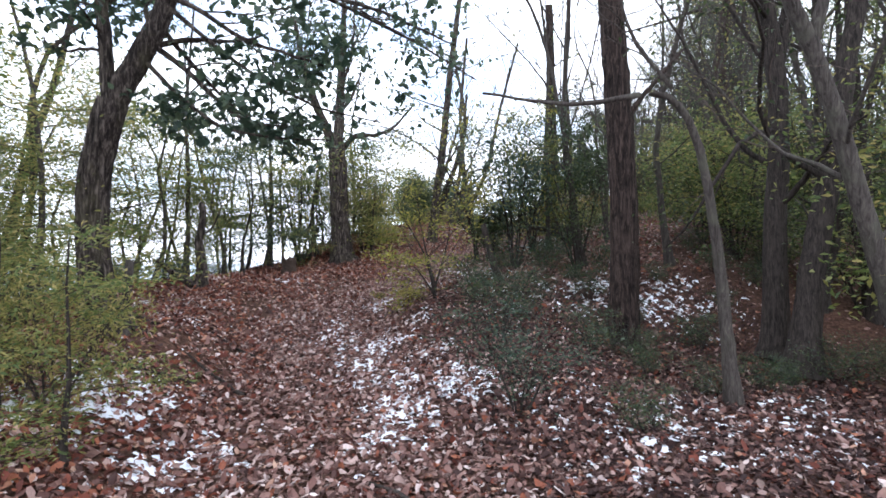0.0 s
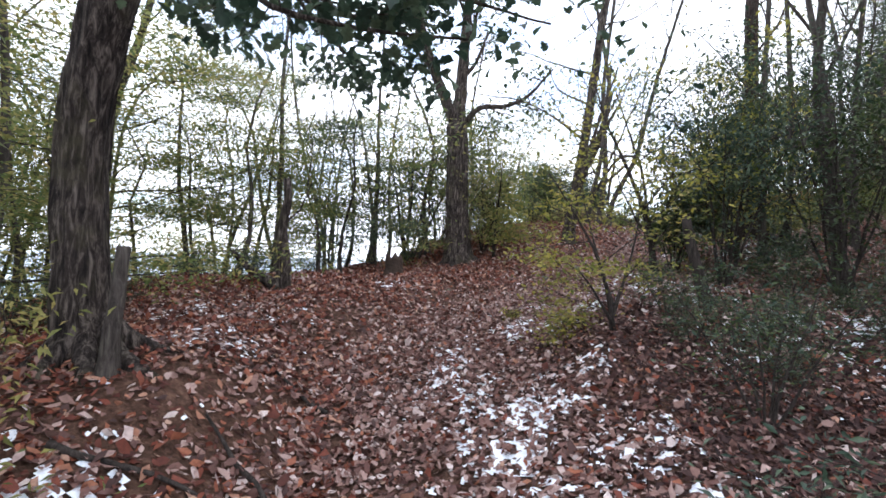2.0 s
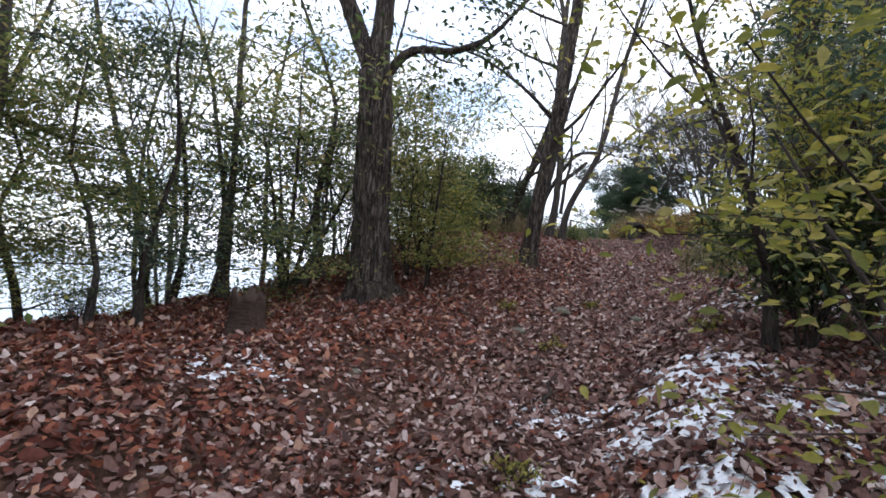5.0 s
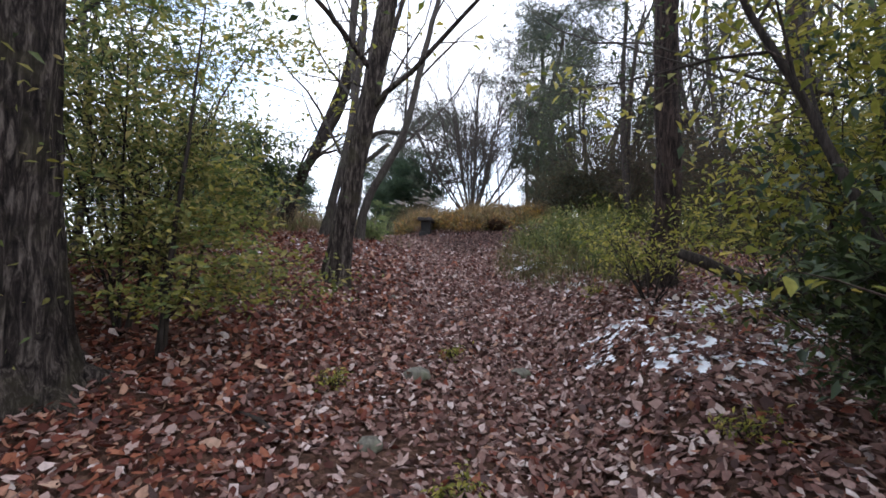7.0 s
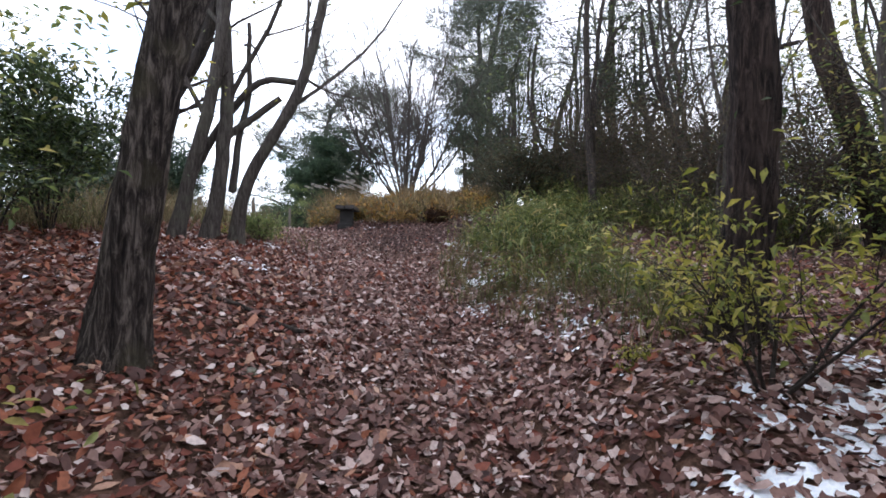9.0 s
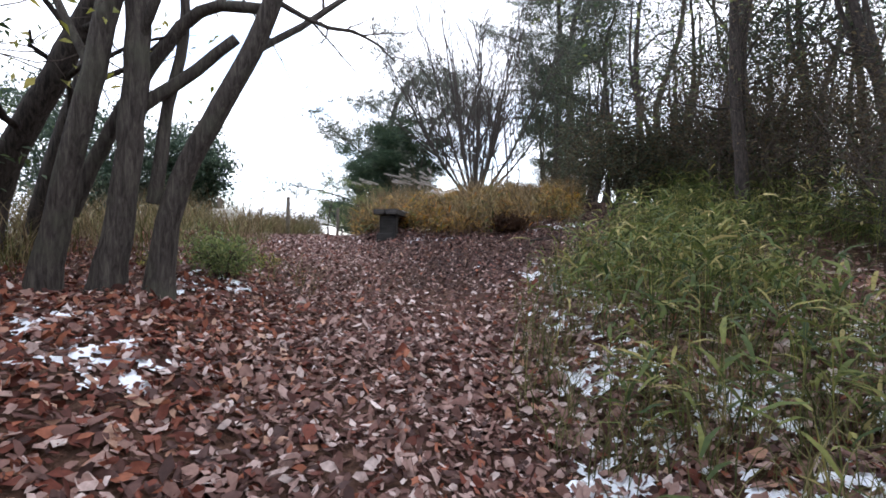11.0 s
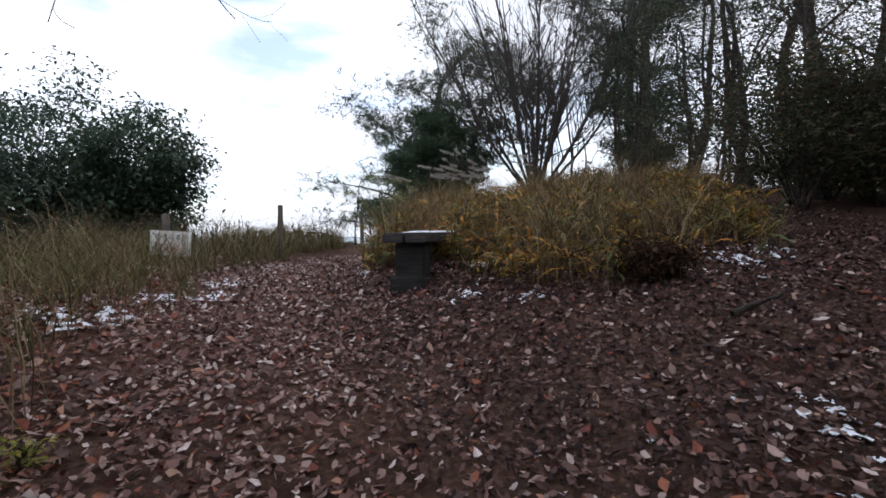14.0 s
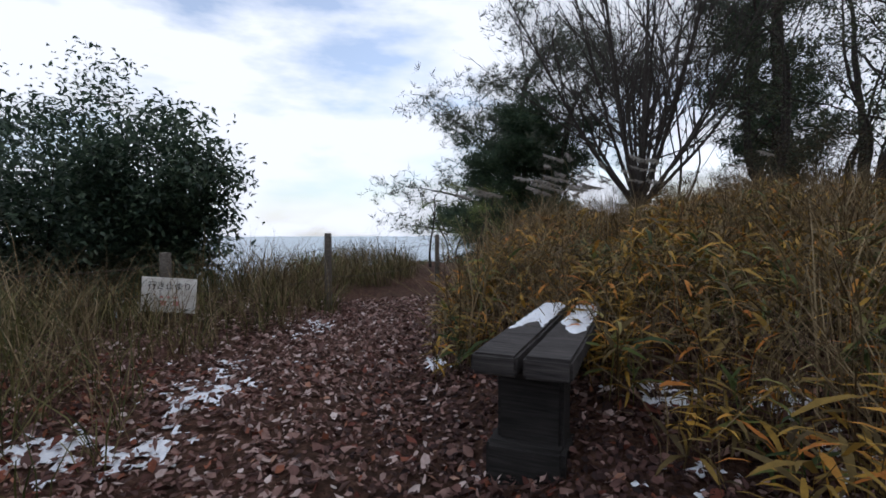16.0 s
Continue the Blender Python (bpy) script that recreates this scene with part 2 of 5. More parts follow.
# ---- ground shape ----
def smooth_track(ys, vs):
    fine = np.arange(-60, 120, 0.1)
    v = np.interp(fine, ys, vs)
    k = np.hanning(25)
    v = np.convolve(np.pad(v, 12, mode="edge"), k / k.sum(), "valid")
    return lambda y: np.interp(y, fine, v)


PATH_X = smooth_track([-30, 0, 2, 4, 6, 8, 9.5, 10.7, 11.9, 13.2, 15.4, 17.2, 19, 20.5, 22, 24, 26.3, 29, 32, 60],
                      [3, 0, -0.55, -1.07, -1.5, -1.85, -1.65, -1.1, -0.3, 0.5, 1.8, 2.5, 2.95, 3.0, 2.9, 3.2, 4.0, 5.2, 6.6, 18])
PATH_Z = smooth_track([-30, 0, 4, 7.5, 10.7, 13.8, 15.4, 17, 19, 20.2, 22, 24, 27, 30, 34, 60],
                      [-1.5, 0, 0.1, 0.46, 1.0, 1.58, 1.88, 2.25, 2.65, 2.86, 3.05, 3.15, 3.2, 3.28, 3.2, 0.5])
BANK_L = smooth_track([-30, 4, 9, 12, 13.6, 15, 18, 20, 60], [0.3, 0.45, 0.45, 0.0, 0.05, 0.35, 0.3, 0.12, 0.1])
BANK_R = smooth_track([-30, 4, 6.3, 8, 10, 12, 15, 19, 22, 23.5, 26, 60], [0.1, 0.08, 0.1, 0.5, 0.45, 0.6, 0.4, 0.2, 0.2, 0.35, 0.65, 0.7])
SLOPE_R = smooth_track([-30, 3, 6.5, 9, 12, 18, 22, 26, 32, 60], [0.02, 0.02, -0.08, 0.05, 0.11, 0.12, 0.15, 0.12, 0.2, 0.55])
EDGE_L = smooth_track([-30, 5, 9, 13, 17, 21, 24, 26, 60], [-5.5, -5.0, -4.6, -4.6, -4.5, -3.6, -2.6, -2.2, -2.4])


def sstep(a, b, v):
    t = np.clip((v - a) / (b - a), 0, 1)
    return t * t * (3 - 2 * t)


def wave(x, y, f, s):
    return np.sin(x * f + s) * np.cos(y * f * 0.93 - 1.7 * s) + 0.5 * np.sin((x + y) * f * 1.9 + 2.1 * s)


def height(x, y):
    x, y = np.asarray(x, float), np.asarray(y, float)
    u = x - PATH_X(y)
    z = PATH_Z(y)
    z = z + BANK_L(y) * sstep(0.7, 2.1, -u) + BANK_R(y) * sstep(0.55, 1.7, u)
    z = z + SLOPE_R(y) * (np.clip(u - 1.6, 0, 4.5) + 0.25 * np.clip(u - 6.1, 0, 20))
    over = np.clip(EDGE_L(y) - u, 0, None)
    z = z - 0.75 * np.clip(over - 0.3, 0, 60) * sstep(0, 2.0, over) - 0.08 * over
    z = z - 0.6 * np.clip(y - 46, 0, 400) - 0.5 * np.clip(y - 35, 0, 60) * sstep(6.0, 1.5, u)
    z = z + (0.035 * wave(x, y, 1.3, 0.4) + 0.014 * wave(x, y, 4.1, 1.9) + 0.007 * wave(x, y, 9.7, 0.9)) * (0.5 + 0.5 * sstep(0.4, 1.4, np.abs(u)))
    z = z + 0.18 * np.exp(-((x + 3.75) ** 2 + (y - 5.4) ** 2) / 0.8)
    return np.maximum(z, -45.0)


def gz(x, y):
    return float(height(x, y))


# ---- mesh helpers ----
class Geo:
    """Collects vertices and faces, then becomes one mesh."""

    def __init__(self):
        self.v, self.f, self.n = [], [], 0

    def add(self, verts, faces):
        verts, faces = np.asarray(verts, float), np.asarray(faces, int)
        self.v.append(verts)
        self.f.append(faces + self.n)
        self.n += len(verts)

    def tube(self, pts, radii, sides=8, rough=0.0, cap=True, seed=0):
        pts = np.asarray(pts, float)
        n = len(pts)
        tang = np.gradient(pts, axis=0)
        tang /= np.linalg.norm(tang, axis=1)[:, None] + 1e-9
        ref = np.array([1.0, 0, 0]) if abs(tang[0][0]) < 0.8 else np.array([0, 1.0, 0])
        a = np.cross(tang, ref)
        a /= np.linalg.norm(a, axis=1)[:, None] + 1e-9
        b = np.cross(tang, a)
        ang = np.linspace(0, 2 * math.pi, sides, endpoint=False)
        r = np.asarray(radii, float)[:, None] * np.ones((1, sides))
        if rough:
            rs = np.random.RandomState(seed)
            ridge = rs.normal(0, 1, (1, sides)) * 0.6 + rs.normal(0, 1, (n, sides)) * 0.5
            r = r * (1 + rough * ridge)
        v = pts[:, None, :] + r[:, :, None] * (a[:, None, :] * np.cos(ang)[None, :, None] + b[:, None, :] * np.sin(ang)[None, :, None])
        i, j = np.meshgrid(np.arange(n - 1), np.arange(sides), indexing="ij")
        j2 = (j + 1) % sides
        q = np.stack([i * sides + j, i * sides + j2, (i + 1) * sides + j2, (i + 1) * sides + j], -1).reshape(-1, 4)
        verts = v.reshape(-1, 3)
        self.add(verts, q)
        if cap:
            c = np.array([pts[-1]])
            base = self.n - len(verts) + (n - 1) * sides
            self.v.append(c)
            k = self.n
            self.n += 1
            self.f.append(np.array([[base + s, base + (s + 1) % sides, k, k] for s in range(sides)]))

    def mesh(self, name, material, smooth=False):
        me = bpy.data.meshes.new(name)
        v = np.concatenate(self.v)
        faces = []
        for f in self.f:
            if f.shape[1] == 4 and len(f) and np.any(f[:, 2] == f[:, 3]):
                f = f[:, :3]
            faces.append(f)
        loops = np.concatenate([f.ravel() for f in faces])
        sizes = np.concatenate([np.full(len(f), f.shape[1]) for f in faces])
        me.vertices.add(len(v))
        me.vertices.foreach_set("co", v.ravel())
        me.loops.add(len(loops))
        me.loops.foreach_set("vertex_index", loops.astype(np.int32))
        me.polygons.add(len(sizes))
        me.polygons.foreach_set("loop_start", np.concatenate([[0], np.cumsum(sizes)[:-1]]).astype(np.int32))
        me.update(calc_edges=True)
        me.validate()
        if smooth:
            me.polygons.foreach_set("use_smooth", np.ones(len(me.polygons), bool))
        me.materials.append(material)
        return me


def piece(name, geo, material, parent=None, label="", smooth=False):
    ob = new(name, geo.mesh(name, material, smooth))
    ob.parent = parent
    if label:
        tagged(ob, label=label)
    return ob


def blades(geo, base, direction, normal, length, width, shape="leaf", bend=0.0):
    """Leaves or blades, one each row: base, direction and normal vectors, lengths and widths."""
    n = len(base)
    if n == 0:
        return
    d = direction / (np.linalg.norm(direction, axis=1)[:, None] + 1e-9)
    s = np.cross(d, normal)
    s /= np.linalg.norm(s, axis=1)[:, None] + 1e-9
    up = np.cross(s, d)
    L, Wd = np.asarray(length)[:, None], np.asarray(width)[:, None]
    if shape == "leaf":            # folded along the midrib
        v = np.stack([base, base + d * L * 0.45 + s * Wd * 0.5 + up * Wd * 0.12, base + d * L - up * L * bend, base + d * L * 0.45 - s * Wd * 0.5 + up * Wd * 0.12], 1)
        f = np.array([[0, 1, 2], [0, 2, 3]])
    elif shape == "oval":
        v = np.stack([base, base + d * L * 0.25 + s * Wd * 0.4 + up * Wd * 0.08, base + d * L * 0.6 + s * Wd * 0.44 + up * Wd * 0.08, base + d * L - up * L * bend,
                      base + d * L * 0.6 - s * Wd * 0.44 + up * Wd * 0.08, base + d * L * 0.25 - s * Wd * 0.4 + up * Wd * 0.08], 1)
        f = np.array([[0, 1, 2], [0, 2, 3], [0, 3, 4], [0, 4, 5]])
    elif shape == "broad":         # broad leaf with a curled rim
        b2 = np.asarray(bend)[:, None] if np.ndim(bend) else bend
        v = np.stack([base, base + d * L * 0.3 + s * Wd * 0.42 + up * Wd * 0.22 * b2, base + d * L * 0.7 + s * Wd * 0.46 + up * Wd * 0.3 * b2,
                      base + d * L + up * L * 0.25 * b2, base + d * L * 0.7 - s * Wd * 0.46 + up * Wd * 0.28 * b2, base + d * L * 0.3 - s * Wd * 0.42 + up * Wd * 0.2 * b2], 1)
        jit = np.random.RandomState(n % 9973)
        v = v + jit.normal(0, 1, v.shape) * (L * 0.07)[:, :, None]
        f = np.array([[0, 1, 2], [0, 2, 3], [0, 3, 4], [0, 4, 5]])
    elif shape == "lobed":         # wavy-edged oak leaf
        prof = [(0.12, 0.06), (0.22, 0.28), (0.32, 0.2), (0.5, 0.5), (0.62, 0.36), (0.78, 0.44), (0.9, 0.24)]
        right = [base + d * L * p + s * Wd * q + up * Wd * 0.12 for p, q in prof]
        left = [base + d * L * p - s * Wd * q + up * Wd * 0.12 for p, q in prof[::-1]]
        v = np.stack([base, *right, base + d * L - up * L * 0.2, *left, base + d * L * 0.55], 1)
        f = np.array([[16 - 1 + 1, k, (k + 1) % 16] for k in range(16)])
    else:                          # long arching blade
        v = np.stack([base + s * Wd * 0.25, base - s * Wd * 0.25, base + d * L * 0.45 + s * Wd * 0.5, base + d * L * 0.45 - s * Wd * 0.5,
                      base + d * L * 0.8 + s * Wd * 0.3 - up * L * bend * 0.45, base + d * L * 0.8 - s * Wd * 0.3 - up * L * bend * 0.45, base + d * L - up * L * bend], 1)
        f = np.array([[0, 2, 3], [0, 3, 1], [2, 4, 5], [2, 5, 3], [4, 6, 5]])
    k = v.shape[1]
    faces = (f[None] + (np.arange(n) * k)[:, None, None]).reshape(-1, f.shape[1])
    geo.add(v.reshape(-1, 3), faces)


def rand_dirs(rs, n, flat=1.0):
    d = rs.normal(0, 1, (n, 3))
    d[:, 2] *= flat
    return d / (np.linalg.norm(d, axis=1)[:, None] + 1e-9)


def limb_line(rs, start, direction, length, steps, wobble, rise=0.0):
    p = np.array(start, float)
    d = np.array(direction, float)
    d /= np.linalg.norm(d)
    pts = [p.copy()]
    for _ in range(steps):
        d = d + rs.normal(0, wobble, 3) + np.array([0, 0, rise])
        d /= np.linalg.norm(d)
        p = p + d * length / steps
        pts.append(p.copy())
    return np.array(pts)


def fork_out(rs, pts, r0, level, spec, out, tips):
    """Side branches along a line, down to twigs. out: (level, points, radii); tips: where leaves sit."""
    n = len(pts)
    count = spec["count"][level]
    total = np.linalg.norm(np.diff(pts, axis=0), axis=1).sum()
    for c in range(count):
        at = spec["from"][level] + (1 - spec["from"][level]) * (c + rs.uniform(0.1, 0.9)) / count
        i = min(int(at * (n - 1)), n - 2)
        fr = at * (n - 1) - i
        start = pts[i] * (1 - fr) + pts[i + 1] * fr
        along = pts[i + 1] - pts[i]
        along /= np.linalg.norm(along)
        side = rand_dirs(rs, 1, spec.get("flat", 0.6))[0]
        d = along * spec["along"][level] + side * 0.9
        length = total * spec["ratio"][level] * rs.uniform(0.6, 1.25) * (1.15 - 0.55 * at)
        line = limb_line(rs, start, d, length, spec["steps"][level], spec["wobble"], spec["rise"])
        r = r0 * (1 - 0.7 * at) * spec["thin"]
        rad = np.linspace(r, max(r * 0.25, 0.0022), len(line))
        out.append((level, line, rad))
        if level + 1 < len(spec["count"]):
            fork_out(rs, line, r, level + 1, spec, out, tips)
        else:
            tips.append(line[-1])
            tips.append(line[len(line) // 2])


SPEC = {
    "oak": dict(count=[5, 5, 4], **{"from": [0.25, 0.3, 0.2]}, along=[0.8, 0.8, 0.8], ratio=[0.55, 0.5, 0.5], steps=[8, 6, 4], wobble=0.17, rise=0.03, thin=0.5),
    "light": dict(count=[9, 6], **{"from": [0.22, 0.2]}, along=[0.55, 0.6], ratio=[0.36, 0.5], steps=[7, 5], wobble=0.17, rise=0.02, thin=0.4),
    "leafy": dict(count=[12, 8], **{"from": [0.15, 0.15]}, along=[0.25, 0.65], ratio=[0.28, 0.45], steps=[6, 4], wobble=0.11, rise=0.0, thin=0.3, flat=0.2),
    "bush": dict(count=[7, 6], **{"from": [0.2, 0.15]}, along=[0.8, 0.7], ratio=[0.55, 0.5], steps=[5, 4], wobble=0.14, rise=0.04, thin=0.55),
    "bare": dict(count=[7, 5, 4], **{"from": [0.2, 0.15, 0.1]}, along=[1.3, 1.1, 1.0], ratio=[0.5, 0.5, 0.5], steps=[7, 5, 4], wobble=0.10, rise=0.07, thin=0.5),
    "fan": dict(count=[15, 6], **{"from": [0.2, 0.15]}, along=[1.15, 1.1], ratio=[0.42, 0.5], steps=[6, 4], wobble=0.07, rise=0.07, thin=0.62),
    "pine": dict(count=[18, 8], **{"from": [0.35, 0.25]}, along=[0.25, 0.7], ratio=[0.3, 0.42], steps=[6, 4], wobble=0.10, rise=0.02, thin=0.4),
    "crown": dict(count=[11, 8], **{"from": [0.15, 0.1]}, along=[0.7, 0.7], ratio=[0.30, 0.5], steps=[5, 4], wobble=0.14, rise=0.03, thin=0.5),
    "conifer": dict(count=[34, 7], **{"from": [0.06, 0.1]}, along=[0.15, 0.8], ratio=[0.26, 0.4], steps=[5, 3], wobble=0.07, rise=0.03, thin=0.25),
    "layer": dict(count=[11, 8], **{"from": [0.07, 0.1]}, along=[0.12, 0.75], ratio=[0.42, 0.42], steps=[6, 4], wobble=0.07, rise=0.0, thin=0.3, flat=0.12),
    "low": dict(count=[5, 5], **{"from": [0.2, 0.15]}, along=[0.6, 0.6], ratio=[0.6, 0.5], steps=[3, 2], wobble=0.14, rise=0.02, thin=0.5, flat=0.35),
    "under": dict(count=[6, 6], **{"from": [0.12, 0.1]}, along=[0.5, 0.65], ratio=[0.5, 0.5], steps=[4, 2], wobble=0.12, rise=0.01, thin=0.5, flat=0.3),
    "stub": dict(count=[4, 3], **{"from": [0.3, 0.2]}, along=[0.7, 0.8], ratio=[0.3, 0.5], steps=[5, 4], wobble=0.15, rise=0.03, thin=0.4),
}


def foliage(rs, tips, per_tip, spread, size, aspect, flat=0.5, shape="leaf", droop=0.2):
    g = Geo()
    t = np.repeat(np.asarray(tips), per_tip, axis=0)
    n = len(t)
    c = t + rs.normal(0, 1, (n, 3)) * np.array([spread, spread, spread * 0.32])
    d = rand_dirs(rs, n, flat)
    d[:, 2] -= droop
    nrm = rand_dirs(rs, n, 1.0) * 0.55 + np.array([0, 0, 1.0])
    L = size * rs.uniform(0.6, 1.35, n)
    blades(g, c, d, nrm, L, L * aspect, shape, 0.25 if shape == "leaf" else 0.2)
    return g


def needle_tufts(rs, tips, tufts, spread, length, per=9):
    g = Geo()
    t = np.repeat(np.asarray(tips), tufts, axis=0)
    c = t + rs.normal(0, 1, t.shape) * np.array([spread, spread, spread * 0.35])
    c = np.repeat(c, per, axis=0)
    n = len(c)
    d = rand_dirs(rs, n, 0.8) + np.array([0, 0, 0.35])
    L = length * rs.uniform(0.7, 1.2, n)
    blades(g, c, d, rand_dirs(rs, n), L, np.full(n, length * 0.09), "leaf", 0.0)
    return g


def tree(name, label, category, seed, stems, spec, bark, crown=None, sides=10, rough=0.05, extra=(), group="", big=False, twig_mat=None):
    """A tree from its stems (points, base radius, tip radius); boughs, twigs and crown grow from them. crown: a function of tips that gives (geo, material)."""
    rs = np.random.RandomState(seed)
    root = new(name)
    tagged(root, label, category, group)
    origin = np.array(stems[0][0][0], float)
    root.location = origin
    tips, twigs = [], Geo()
    any_twigs = False
    for k, (pts, r0, r1) in enumerate(stems):
        pts = np.asarray(pts, float) - origin
        seg = np.linalg.norm(np.diff(pts, axis=0), axis=1)
        s = np.concatenate([[0], np.cumsum(seg)])
        m = max(6, int(s[-1] / (0.16 if big else 0.4)))
        q = np.linspace(0, s[-1], m)
        line = np.stack([np.interp(q, s, pts[:, a]) for a in range(3)], 1)
        ker = np.hanning(max(3, (m // 8) * 2 + 3))
        ker /= ker.sum()
        h = len(ker) // 2
        pad = np.concatenate([2 * line[:1] - line[h:0:-1], line, 2 * line[-1:] - line[-2:-h - 2:-1]]) if h < m - 1 else line
        if len(pad) == m + 2 * h:
            line = np.stack([np.convolve(pad[:, a], ker, "valid") for a in range(3)], 1)
        line[1:-1] += rs.normal(0, 0.004 if big else 0.01, (m - 2, 3))
        rad = np.linspace(r0, r1, m)
        low = np.clip(line[:, 2] - line[0, 2], 0, None)
        if k == 0 or big:
            rad = rad * (1 + 0.75 * np.exp(-low / 0.26) * (1 if np.linalg.norm(line[0]) < 0.6 else 0))
        g = Geo()
        g.tube(line, rad, sides, rough, True, seed + k)
        piece("trunk" if k == 0 else "stem", g, bark, root, smooth=True)
        out = []
        sp = spec[k] if isinstance(spec, (list, tuple)) else spec
        if sp:
            fork_out(rs, line, r0 * 0.9, 0, SPEC[sp], out, tips)
        for lev, ln, rd in out:
            if lev == 0 and big:
                b = Geo()
                b.tube(ln, rd, 7, rough * 0.6, False, seed)
                piece("bough", b, bark, root, smooth=True)
            else:
                twigs.tube(ln, rd, 4 if lev == 0 else 3, 0, False)
                any_twigs = True
    if any_twigs:
        tagged(piece("branchwork", twigs, twig_mat or (TWIG if big else bark), root), kind="stuff")
    if crown and tips:
        for cg, cm in crown(rs, np.array(tips)):
            tagged(piece("crown", cg, cm, root), kind="stuff")
    return root


# ---- ground, snow and fallen leaves ----
def axis(lo, hi, step, far):
    core = np.arange(lo, hi + step / 2, step)
    out = [0.5, 1, 2, 4, 8, 14, 24, 40, 80, 160, 400, 1000, 2500, far]
    return np.concatenate([lo - np.array(out[::-1]), core, hi + np.array(out)])


def sheet(name, xs, ys, z, material, keep=None):
    X, Y = np.meshgrid(xs, ys)
    v = np.stack([X, Y, z(X, Y)], -1).reshape(-1, 3)
    nx, ny = len(xs), len(ys)
    i, j = np.meshgrid(np.arange(ny - 1), np.arange(nx - 1), indexing="ij")
    q = np.stack([i * nx + j, i * nx + j + 1, (i + 1) * nx + j + 1, (i + 1) * nx + j], -1).reshape(-1, 4)
    if keep is not None:
        k = keep(X, Y).ravel()
        q = q[k[q].all(1)]
        used, inv = np.unique(q, return_inverse=True)
        v, q = v[used], inv.reshape(q.shape)
    g = Geo()
    g.add(v, q)
    return new(name, g.mesh(name, material, True))


ground = sheet("ground", axis(-12, 14, 0.11, 4000), axis(-7, 36, 0.11, 4000), height, GROUND)
tagged(ground, "brown leaf-strewn forest floor with a worn trail", "ground", kind="structure")


water = sheet("water", np.array([-4000.0, -300, 0, 300, 4000]), np.array([-4000.0, -300, 0, 300, 4000]), lambda x, y: np.full_like(x, -44.0), WATER)
tagged(water, "pale hazy sea far below the hill", "water", kind="structure")


def snow_mask(x, y):
    """Where old snow has stayed: ragged patches broken up by the leaves that stick out of them."""
    n = (np.sin(2.1 * x + 0.7 * np.sin(1.7 * y)) + np.sin(2.6 * y + 1.3 * np.sin(1.9 * x + 1.0)) + 0.8 * np.sin(5.3 * x - 4.1 * y + 2.0)) / 2.4
    m = np.sin(9.1 * y + 3.7 * x + 2 * np.sin(4 * x)) + np.sin(13.0 * x - 7.0 * y + 1.5 * np.sin(6 * y))
    k = np.sin(29 * x + 17 * y + 2 * np.sin(11 * y)) + np.sin(33 * y - 19 * x + 2 * np.sin(13 * x)) + 0.8 * np.sin(47 * x + 5 * np.sin(9 * y)) * np.cos(51 * y)
    f = np.sin(71 * x - 38 * y + 3 * np.sin(23 * y)) + np.sin(66 * y + 44 * x + 3 * np.sin(27 * x))
    where = np.zeros_like(n)
    for cx, cy, rx, ry, w in SNOW_SPOTS:
        where = np.maximum(where, w * np.exp(-(((x - cx) / (1.2 * rx)) ** 2 + ((y - cy) / (1.2 * ry)) ** 2)))
    return n * 0.22 + m * 0.2 + k * 0.30 + f * 0.22 + where * 1.8 - 1.12 + 0.1 * sstep(10.5, 8.5, y)


